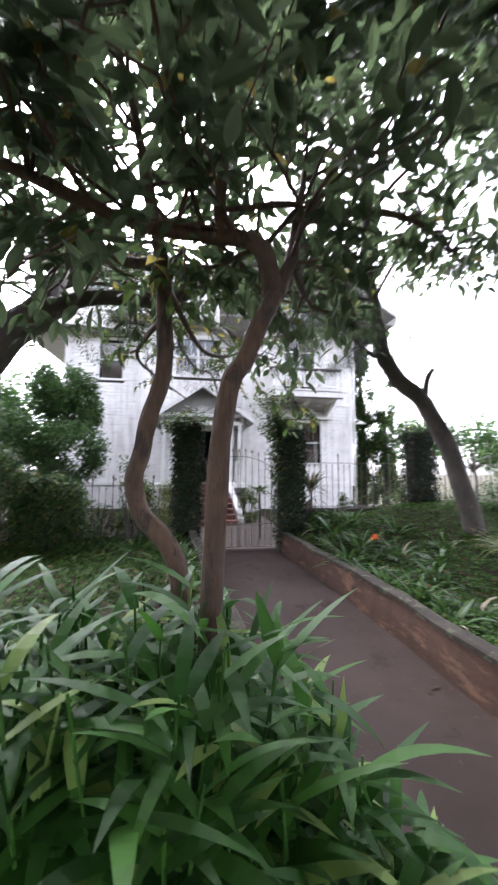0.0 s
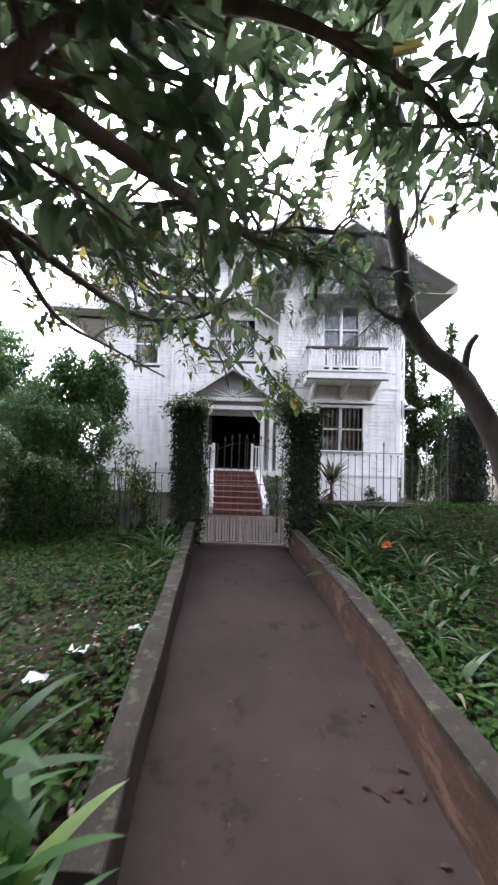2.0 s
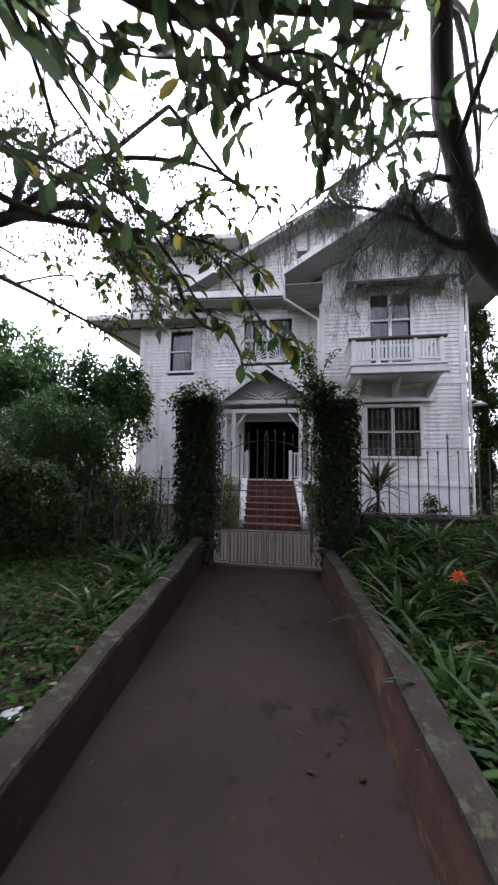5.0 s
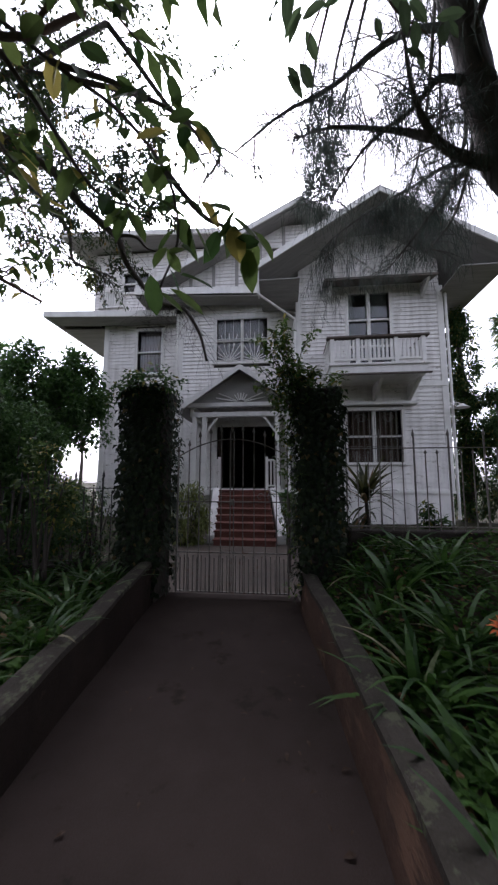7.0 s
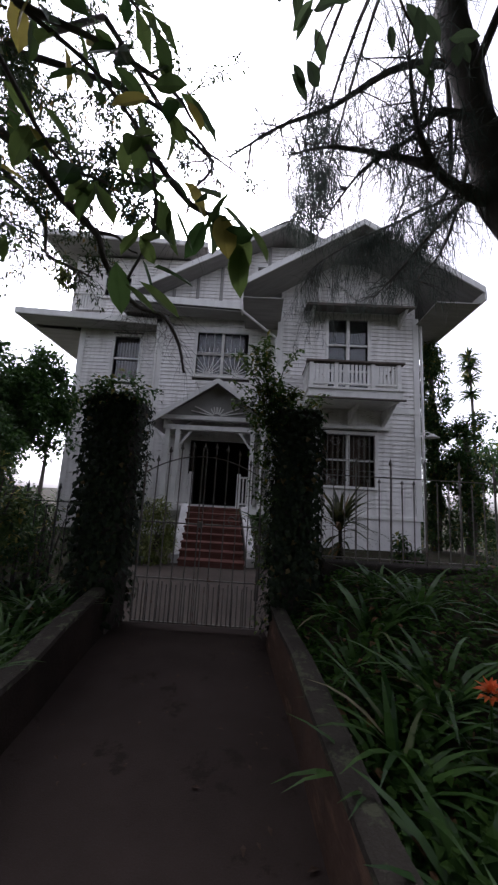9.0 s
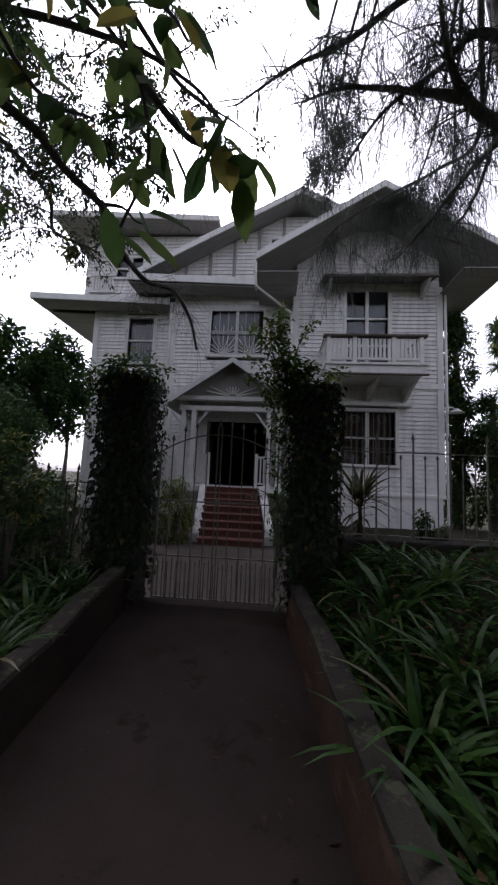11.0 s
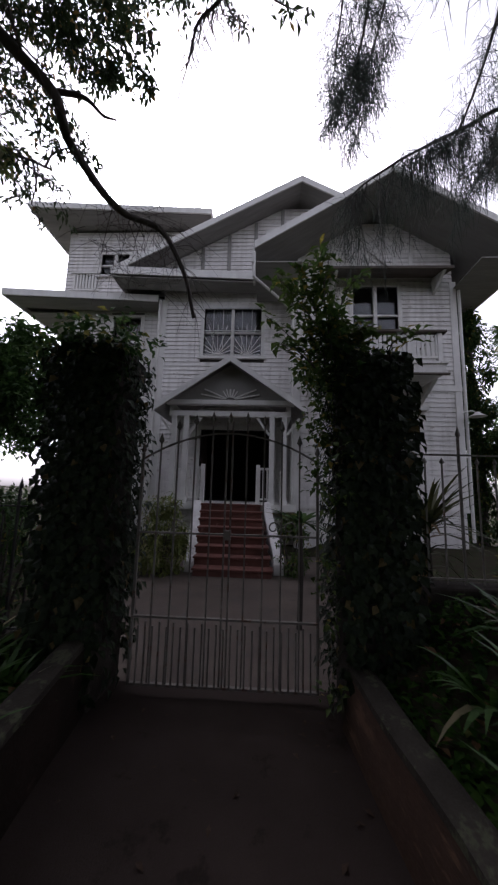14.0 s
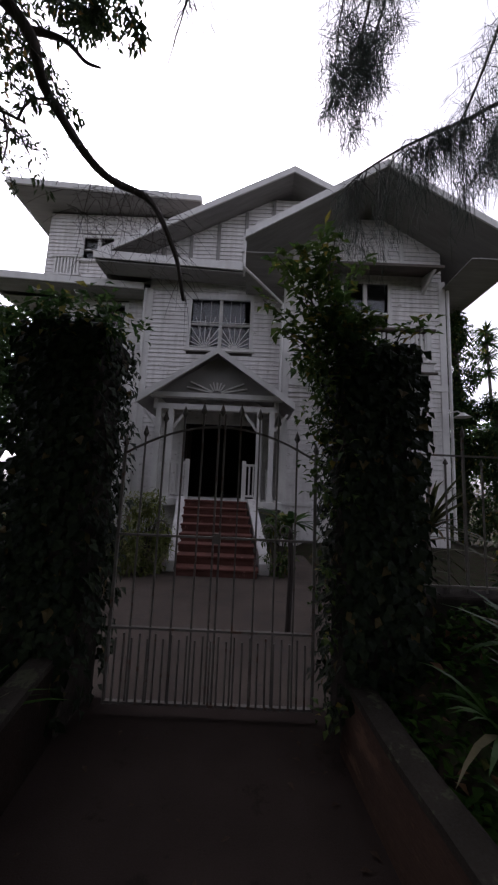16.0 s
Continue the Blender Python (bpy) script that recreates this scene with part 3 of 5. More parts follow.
fascia.box(-6.56, -6.5, 14.4, 22.4, 7.79, 8.02)
askew(-6.5, 0.085)
# flat attic roof
marks = [len(q.v) for q in (roof, soff, fascia)]
roof.box(-6.35, 0.22, 14.85, 22.4, 11.58, 11.7)
soff.box(-6.31, 0.19, 14.9, 22.3, 11.52, 11.55)
fascia.box(-6.4, 0.27, 14.78, 14.845, 11.5, 11.72)
fascia.box(-6.41, -6.36, 14.85, 22.4, 11.5, 11.72)
fascia.box(0.225, 0.275, 14.85, 22.4, 11.5, 11.72)
askew(-6.35, 0.065)
roof.make("roof", M_ROOF, house)
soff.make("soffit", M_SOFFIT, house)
fascia.make("fascia", M_TRIM, house)
for p, q, r in (((2.0, 12.8, 8.1), (2.0, 12.8, 7.35), 0.04), ((2.0, 12.8, 7.35), (3.2, 14.3, 7.2), 0.04), ((3.2, 14.3, 7.2), (3.2, 14.3, 1.1), 0.04), ((-1.3, 14.9, 7.9), (-1.3, 14.9, 1.0), 0.045), ((8.38, 14.35, 7.9), (8.38, 14.35, 0.2), 0.045)):
    gut = Shape()
    gut.tube([p, q], [r, r], 8)
    gut.make("downpipe", M_TRIM, house)

window(*W_LOW, BAY_Y, 2, 2, "bars", True, label="wide sash window with curling iron grille and brown curtain")
window(*W_UP, BAY_Y, 2, 3, "", False, False, label="tall balcony window with dark panes, partly open")
window(*W_FAN, MAIN_Y, 2, 2, "fan", label="window with white sunburst iron grille")
window(*W_LEFT, LEFT_Y, 1, 2, "", True)
window(*W_ATTIC, 16.0, 2, 2)
window(2.4, 3.0, 9.82, 10.28, 14.75, 1, 1, sill=False, label="small attic vent window")

# hood over the balcony window and the one under the balcony
hood, hs = Shape(), Shape()
hood.add([(4.2, 13.55, 8.2), (7.85, 13.55, 8.2), (7.85, BAY_Y - 0.04, 8.42), (4.2, BAY_Y - 0.04, 8.42), (4.2, 13.55, 8.12), (7.85, 13.55, 8.12), (7.85, BAY_Y - 0.04, 8.34), (4.2, BAY_Y - 0.04, 8.34)],
         [(0, 1, 2, 3), (4, 7, 6, 5), (0, 4, 5, 1), (1, 5, 6, 2), (3, 7, 4, 0)])
hood.make("hood", M_OLDWOOD, house)
for x in (4.45, 7.6):
    hs = Shape()
    hs.add([(x - 0.04, BAY_Y - 0.04, 8.3), (x + 0.04, BAY_Y - 0.04, 8.3), (x + 0.04, BAY_Y - 0.04, 7.75), (x - 0.04, BAY_Y - 0.04, 7.75), (x - 0.04, 13.6, 8.1), (x + 0.04, 13.6, 8.1)], [(0, 1, 5, 4), (1, 2, 5), (0, 4, 3), (2, 3, 4, 5), (0, 3, 2, 1)])
    hs.make("bracket", M_TRIM, house)
hs = Shape()
hs.box(4.55, 7.2, 14.15, BAY_Y - 0.04, 3.98, 4.08)
hs.make("window_head", M_TRIM, house)
for x in (4.6, 5.85, 7.0):
    hs = Shape()
    hs.add([(x - 0.05, BAY_Y - 0.035, 4.62), (x + 0.05, BAY_Y - 0.035, 4.62), (x + 0.05, BAY_Y - 0.035, 4.1), (x - 0.05, BAY_Y - 0.035, 4.1), (x - 0.05, 13.25, 4.62), (x + 0.05, 13.25, 4.62)], [(0, 1, 5, 4), (1, 2, 5), (0, 4, 3), (2, 3, 4, 5), (0, 3, 2, 1)])
    hs.make("bracket", M_TRIM, house)

bal = Shape()
bal.box(4.25, 7.15, 13.0, BAY_Y - 0.03, 4.7, 4.95)
bal.box(4.2, 7.2, 12.95, BAY_Y - 0.03, 4.95, 5.02)
bal.make("balcony_floor", M_TRIM, house, bevel=0.01)
br = Shape()
for x in (4.32, 5.1, 6.25, 7.05):
    br.box(x - 0.06, x + 0.06, 13.03, 13.15, 5.02, 5.84)
br.box(4.38, 7.0, 13.05, 13.12, 5.14, 5.2)
for x in (4.26, 7.11):
    br.box(x - 0.05, x + 0.05, 13.17, BAY_Y - 0.03, 5.8, 5.87)
    for k in range(7):
        br.box(x - 0.03, x + 0.03, 13.3 + k * 0.15, 13.36 + k * 0.15, 5.02, 5.8)
x = 4.48
while x < 7.0:
    br.box(x - 0.035, x + 0.035, 13.06, 13.11, 5.2, 5.8)
    x += 0.125
br.make("balcony_railing", M_TRIM, house)
hr = Shape()
hr.box(4.15, 7.22, 12.97, 13.2, 5.845, 5.91)
for x in (4.26, 7.11):
    hr.box(x - 0.07, x + 0.07, 13.2, BAY_Y - 0.04, 5.875, 5.91)
# dark strip below the slab edge, standing in for underside shade
hr.box(4.18, 7.22, 12.93, 13.0, 4.64, 4.695)
hr.make("handrail_and_shade_strip", M_OLDWOOD, house, bevel=0.01)

# attic balcony rail
ab = Shape()
for i in range(8):
    ab.box(-5.1 + i * 0.12, -5.04 + i * 0.12, 15.9, 15.95, 8.95, 9.6)
ab.box(-5.2, -4.1, 15.86, 15.98, 9.6, 9.67)
ab.box(-5.2, -4.1, 15.86, 15.98, 8.88, 8.95)
ab.make("attic_railing", M_TRIM, house)

# porch
porch = Shape()
PF = 1.15
porch.box(-0.35, 3.2, 12.75, MAIN_Y - 0.05, 0.99, PF)
for x in (-0.02, 0.3, 2.58, 2.9):
    porch.box(x - 0.065, x + 0.065, 12.93, 13.06, PF, 3.42)
    porch.box(x - 0.09, x + 0.09, 12.905, 13.085, PF, PF + 0.12)
porch.box(-0.15, 3.03, 12.92, 13.07, 3.42, 3.56)
porch.box(-0.3, 3.18, 12.9, 13.1, 3.74, 3.86)
for x in (-0.15, 3.03):
    porch.box(x - 0.06, x + 0.06, 13.1, MAIN_Y, 3.45, 3.8)
for x, sgn in ((0.37, 1), (2.51, -1), (-0.09, -1), (2.97, 1)):
    porch.bar((x, 13.0, 2.95), (x + sgn * 0.33, 13.0, 3.4), 0.07, 0.06)
porch.make("porch_post", M_TRIM, house)
pg = Shape()
for sgn in (-1, 1):
    xa, za = 1.45, 5.0
    xb, zb = 1.45 + sgn * 2.0, 3.62
    pg.prism([(xa, za - 0.17), (xb, zb - 0.17), (xb, zb), (xa, za)] if sgn > 0 else [(xb, zb - 0.17), (xa, za - 0.17), (xa, za), (xb, zb)], 12.6, 12.66)
pg.make("bargeboard", M_TRIM, house)
pr = Shape()
for sgn in (-1, 1):
    xa, za = 1.45, 5.0
    xb, zb = 1.45 + sgn * 2.02, 3.6
    pr.prism([(xa, za - 0.07), (xb, zb - 0.07), (xb, zb + 0.01), (xa, za + 0.01)] if sgn > 0 else [(xb, zb - 0.07), (xa, za - 0.07), (xa, za + 0.01), (xb, zb + 0.01)], 12.67, MAIN_Y - 0.04)
pr.make("porch_roof", M_ROOF, house)
# pediment takes the darkened grey, its recess shade put into the colour
pt = Shape()
pt.prism([(-0.1, 3.87), (3.0, 3.87), (1.45, 4.86)], 12.97, 13.03)
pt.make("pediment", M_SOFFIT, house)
fan = Shape()
for q in range(9):
    an = radians(10 + q * 20)
    ln = 0.8 if abs(q - 4) > 2 else 0.3
    fan.bar((1.45 + 0.12 * math.cos(an), 12.94, 3.88 + 0.06 * math.sin(an)), (1.45 + ln * math.cos(an), 12.94, 3.88 + min(0.28, ln * math.sin(an))), 0.045, 0.03)
fan.make("sunburst", M_TRIM, house)
for xa, xb in ((0.37, 0.8), (2.24, 2.51)):
    rail = Shape()
    rail.box(xa, xb, 12.97, 13.03, 2.02, 2.08)
    rail.box(xa, xb, 12.97, 13.03, 1.25, 1.3)
    x = xa + 0.04
    while x < xb:
        rail.box(x - 0.022, x + 0.022, 12.98, 13.02, 1.3, 2.02)
        x += 0.1
    x = 0.8 if xa < 1 else 2.24
    rail.box(x - 0.05, x + 0.05, 12.95, 13.05, PF, 2.15)
    rail.make("porch_railing", M_TRIM, house)
for x in (-0.02, 2.9):
    rail = Shape()
    y = 13.15
    rail.box(x - 0.03, x + 0.03, 13.06, MAIN_Y - 0.06, 2.02, 2.08)
    while y < MAIN_Y - 0.1:
        rail.box(x - 0.02, x + 0.02, y - 0.02, y + 0.02, PF, 2.02)
        y += 0.11
    rail.make("porch_railing", M_TRIM, house)
dr = Shape()
dr.box(DOOR[0] - 0.12, DOOR[0], MAIN_Y - 0.06, MAIN_Y + 0.1, PF, DOOR[3])
dr.box(DOOR[1], DOOR[1] + 0.12, MAIN_Y - 0.06, MAIN_Y + 0.1, PF, DOOR[3])
dr.box(DOOR[0] - 0.12, DOOR[1] + 0.12, MAIN_Y - 0.06, MAIN_Y + 0.1, DOOR[3], DOOR[3] + 0.12)
dr.make("door_frame", M_TRIM, house)
for xa, sgn in ((DOOR[0], 1), (DOOR[1], -1)):
    dd = Shape()
    dd.box(min(xa, xa + sgn * 0.05), max(xa, xa + sgn * 0.05), MAIN_Y + 0.2, MAIN_Y + 1.1, PF, DOOR[3])
    for z0, z1 in ((1.35, 2.1), (2.25, 3.2)):
        dd.box(min(xa + sgn * 0.05, xa + sgn * 0.07), max(xa + sgn * 0.05, xa + sgn * 0.07), MAIN_Y + 0.35, MAIN_Y + 0.95, z0, z1)
    dd.make("door", M_DOOR, house)
# steps, each shifted towards the porch's middle as it rises to fit the camera's view
for i in range(8):
    y0, y1 = 10.5 + i * 0.29, 10.5 + (i + 1) * 0.29
    z1 = -0.085 + (i + 1) * (PF + 0.085) / 8
    cx = 1.86 - 0.26 * i / 7
    sh = Shape()
    sh.box(cx - 0.72, cx + 0.72, y0 + 0.03, 12.78, -0.3, z1 - 0.045)
    sh.box(cx - 0.74, cx + 0.74, y0, 12.78 if i == 7 else y1 + 0.06, z1 - 0.042, z1)
    sh.make("step", M_RED, house, bevel=0.012)
for sgn in (-1, 1):
    ped = Shape()
    a0, a1 = 1.86 + sgn * 0.755, 1.6 + sgn * 0.755
    w = sgn * 0.2
    prof = [(a0, 10.8, -0.3), (a0, 10.8, 0.12), (a0, 11.05, 0.2), (a1, 12.74, 1.22), (a1, 12.74, -0.3)]
    n5 = len(prof)
    ped.add(prof + [(x + w, y, z) for x, y, z in prof], [tuple(range(n5)), tuple(range(2 * n5 - 1, n5 - 1, -1))] + [(q, q + n5, (q + 1) % n5 + n5, (q + 1) % n5) for q in range(n5)])
    ped.make("stair_wall", M_PLASTER, house, bevel=0.02)

lamp = thing("wall_lamp", "small white enamel lamp on the house corner", "lamp")
ls = Shape()
ls.tube([(8.28, 14.35, 3.95), (8.45, 14.2, 4.0), (8.55, 14.1, 3.9)], [0.02] * 3, 6)
ls.make("arm", M_TRIM, lamp)
lc = Shape()
lc.tube([(8.55, 14.1, 3.93), (8.55, 14.1, 3.88), (8.55, 14.1, 3.8)], [0.05, 0.1, 0.24], 14)
lc.make("shade", M_TRIM, lamp)

# ---------------------------------------------------------------- gate and fences


def spear(s, x, y, z, h=0.1, w=0.022):
    s.add([(x - w, y, z + h * 0.35), (x, y - w * 0.6, z + h * 0.35), (x + w, y, z + h * 0.35), (x, y + w * 0.6, z + h * 0.35), (x, y, z + h), (x, y, z)],
          [(0, 1, 4), (1, 2, 4), (2, 3, 4), (3, 0, 4), (1, 0, 5), (2, 1, 5), (3, 2, 5), (0, 3, 5)])


GX0, GX1 = 1.46, 2.83
GM = (GX0 + GX1) / 2
gate = thing("gate", "closed rusty wrought-iron double gate with spear tops", "gate")
gb, gl, gr = Shape(), Shape(), Shape()


def arch_z(x):
    return 1.7 + 0.22 * (1 - ((x - GM) / (GM - GX0)) ** 2)


n = 10
for i in range(n + 1):
    x = GX0 + (GX1 - GX0) * i / n
    if i == n // 2:
        for dx in (-0.022, 0.022):
            gb.bar((x + dx, GATE_Y, 0.06), (x + dx, GATE_Y, 2.02), 0.014)
        spear(gb, x, GATE_Y, 2.0)
        continue
    top = arch_z(x) + (0.1 if 1 < i < n - 1 else 0.05)
    gb.bar((x, GATE_Y, 0.06), (x, GATE_Y, top), 0.02 if i in (0, n) else 0.012)
    spear(gb, x, GATE_Y, top - 0.01)
m_ = 26
for i in range(m_ + 1):
    x = GX0 + (GX1 - GX0) * i / m_
    gl.bar((x, GATE_Y - 0.012, 0.06), (x, GATE_Y - 0.012, 0.47 if i % 2 else 0.5), 0.012)
for z in (0.07, 0.53, 1.14):
    gr.bar((GX0, GATE_Y, z), (GX1, GATE_Y, z), 0.03, 0.014)
pts = [(GX0 + (GX1 - GX0) * k / 20, GATE_Y - 0.012, arch_z(GX0 + (GX1 - GX0) * k / 20)) for k in range(21)]
for a, b in zip(pts, pts[1:]):
    gr.bar(a, b, 0.022, 0.012)
gr.box(GM - 0.025, GM + 0.03, GATE_Y - 0.02, GATE_Y + 0.02, 1.1, 1.17)
for cx in (2.5, 2.62, 1.75):
    gr.tube([(cx + 0.05 * math.cos(u) * (1 - u / 9), GATE_Y, 1.2 + 0.05 * math.sin(u) * (1 - u / 9)) for u in (k * 0.45 for k in range(14))], [0.006] * 14, 4)
gb.make("bar", M_GREYIRON, gate)
gl.make("picket", M_GREYIRON, gate)
gr.make("rail", M_GREYIRON, gate)


def fence(name, label, x0, x1, y, zb, zt, pitch, material, tall=3):
    e = thing(name, label, "fence")
    b, r, base = Shape(), Shape(), Shape()
    k, x = 0, x0
    while x < x1:
        h = zt + (0.12 if k % tall == 0 else -0.08)
        b.bar((x, y, zb), (x + rnd(-0.006, 0.006), y, h), 0.017 if k % tall == 0 else 0.011)
        spear(b, x, y, h - 0.02, 0.12 if k % tall == 0 else 0.06)
        x += pitch
        k += 1
    for z in (zb + 0.06, zt - 0.02):
        r.bar((x0, y, z), (x1, y, z), 0.028, 0.012)
    base.box(x0, x1, y - 0.1, y + 0.12, -0.3, zb + 0.02)
    b.make("bar", material, e)
    r.make("rail", material, e)
    base.make("base", M_DARKSTONE, e, bevel=0.02)


fence("iron_fence", "grey wrought-iron fence with spear tops on a low wall", 3.55, 6.05, 6.9, 0.8, 1.82, 0.135, M_GREYIRON)
fence("iron_fence", "grey wrought-iron fence with spear tops on a low wall", 6.55, 13.0, 6.9, 0.8, 1.82, 0.135, M_GREYIRON)
fence("iron_fence", "black wrought-iron fence with spear tops among shrubs", -7.0, 0.66, 6.9, 0.3, 1.32, 0.13, M_IRON)


def ivy_pillar(x0, x1, y0, y1, top, count, label):
    e = thing("gate_pillar", label, "pillar", "ivy-covered pillars")
    c = Shape()
    c.box(x0 + 0.06, x1 - 0.06, y0 + 0.05, y1 - 0.05, -0.2, top - 0.05)
    c.box(x0 + 0.02, x1 - 0.02, y0 + 0.02, y1 - 0.02, top - 0.18, top - 0.02)
    c.make("masonry", M_DARKSTONE, e, bevel=0.02)
    s = Shape()
    for _ in range(count):
        side = random.random()
        z = rnd(0.1, top)
        low = step(0.0, 1.1, z)
        if random.random() > 0.35 + 0.65 * low:
            continue
        if side < 0.42:
            p, o = Vector((rnd(x0, x1), y0 + rnd(-0.05, 0.05), z)), Vector((0, -1, 0))
        elif side < 0.55:
            p, o = Vector((rnd(x0, x1), y1 + rnd(-0.05, 0.05), z)), Vector((0, 1, 0))
        elif side < 0.77:
            p, o = Vector((x0 + rnd(-0.06, 0.05), rnd(y0, y1), z)), Vector((-1, 0, 0))
        else:
            p, o = Vector((x1 + rnd(-0.05, 0.06), rnd(y0, y1), z)), Vector((1, 0, 0))
        k = rnd(0.05, 0.095)
        s.leaf(p, (Vector((rnd(-0.7, 0.7), rnd(-0.4, 0.4), -0.7)) + o * 0.45), o, k, k * 0.75, rnd(0, 0.2))
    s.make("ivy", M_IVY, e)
    t = Shape()
    cx, cy = (x0 + x1) / 2, (y0 + y1) / 2
    for _ in range(16):
        cloud(t, (cx + rnd(-0.42, 0.42), cy + rnd(-0.36, 0.36), top + rnd(-0.16, 0.14)), rnd(0.12, 0.22), 55, 0.085, 0.045)
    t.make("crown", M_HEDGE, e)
    return e


ivy_pillar(0.83, 1.35, 6.5, 7.1, 2.58, 4200, "masonry gate pillar wholly covered in ivy, coloured dark for shade")
ivy_pillar(2.95, 3.44, 6.5, 7.1, 2.5, 4200, "masonry gate pillar wholly covered in ivy, coloured dark for shade")
ivy_pillar(6.05, 6.55, 6.65, 7.15, 2.55, 2500, "masonry fence pillar overgrown with ivy")

creeper = thing("creeper", "leafy flowering creeper climbing over the gate pillar", "creeper")
cs, ct = Shape(), Shape()
for k in range(26):
    a = (rnd(2.85, 3.3), rnd(6.5, 6.9), rnd(2.2, 2.6))
    b = (a[0] + rnd(-0.55, 0.25), a[1] + rnd(-0.3, 0.2), a[2] + rnd(0.1, 0.95))
    mid = ((a[0] + b[0]) / 2 - 0.05, (a[1] + b[1]) / 2, (a[2] + b[2]) / 2 + 0.1)
    line = limb(ct, [a, mid, b], 0.008, 0.003, 4, 4)
    for p in line[2:]:
        for _ in range(6):
            cs.leaf(p + rdir() * 0.05, rdir(-0.5, 0.7), Vector((0, 0, 1)), rnd(0.06, 0.11), rnd(0.03, 0.05), 0.2)
for _ in range(20):
    cloud(cs, (rnd(2.72, 2.98), rnd(6.42, 6.7), rnd(1.5, 2.6)), rnd(0.08, 0.14), 26, 0.07, 0.04)
for _ in range(7):
    cloud(cs, (rnd(2.8, 2.92), rnd(6.45, 6.6), rnd(0.2, 1.5)), rnd(0.06, 0.1), 18, 0.06, 0.035)
cs.make("leaves", M_VINE, creeper)
ct.make("stem", M_TWIG, creeper)

# ---------------------------------------------------------------- trees


def grow(wood, leaves, start, direction, length, radius, depth, leaf, spread=0.7, droop=0.0):
    """Side branches that fork down to leafy twigs."""
    d = Vector(direction).normalized()
    p = [Vector(start)]
    for i in range(4):
        d = (d + rdir() * 0.28 + Vector((0, 0, -droop))).normalized()
        p.append(p[-1] + d * length / 4)
    limb(wood, p, radius, radius * 0.5, 2, 5 if radius < 0.02 else 7)
    if depth == 0:
        for q in p[1:]:
            for _ in range(leaf[0]):
                k = rnd(0.7, 1.2)
                leaves.leaf(q + rdir() * length * 0.16, (rdir(-0.9, 0.3) + d * 0.5), Vector((rnd(-.3, .3), rnd(-.3, .3), 1)), leaf[1] * k, leaf[2] * k, rnd(0.05, 0.35))
        return
    for k in range(3 if depth > 1 else 4):
        q = p[1 + (k % 4)] if k < 3 else p[4]
        grow(wood, leaves, q, d + rdir(-0.6, 0.7) * spread, length * rnd(0.5, 0.75), radius * 0.5, depth - 1, leaf, spread, droop)


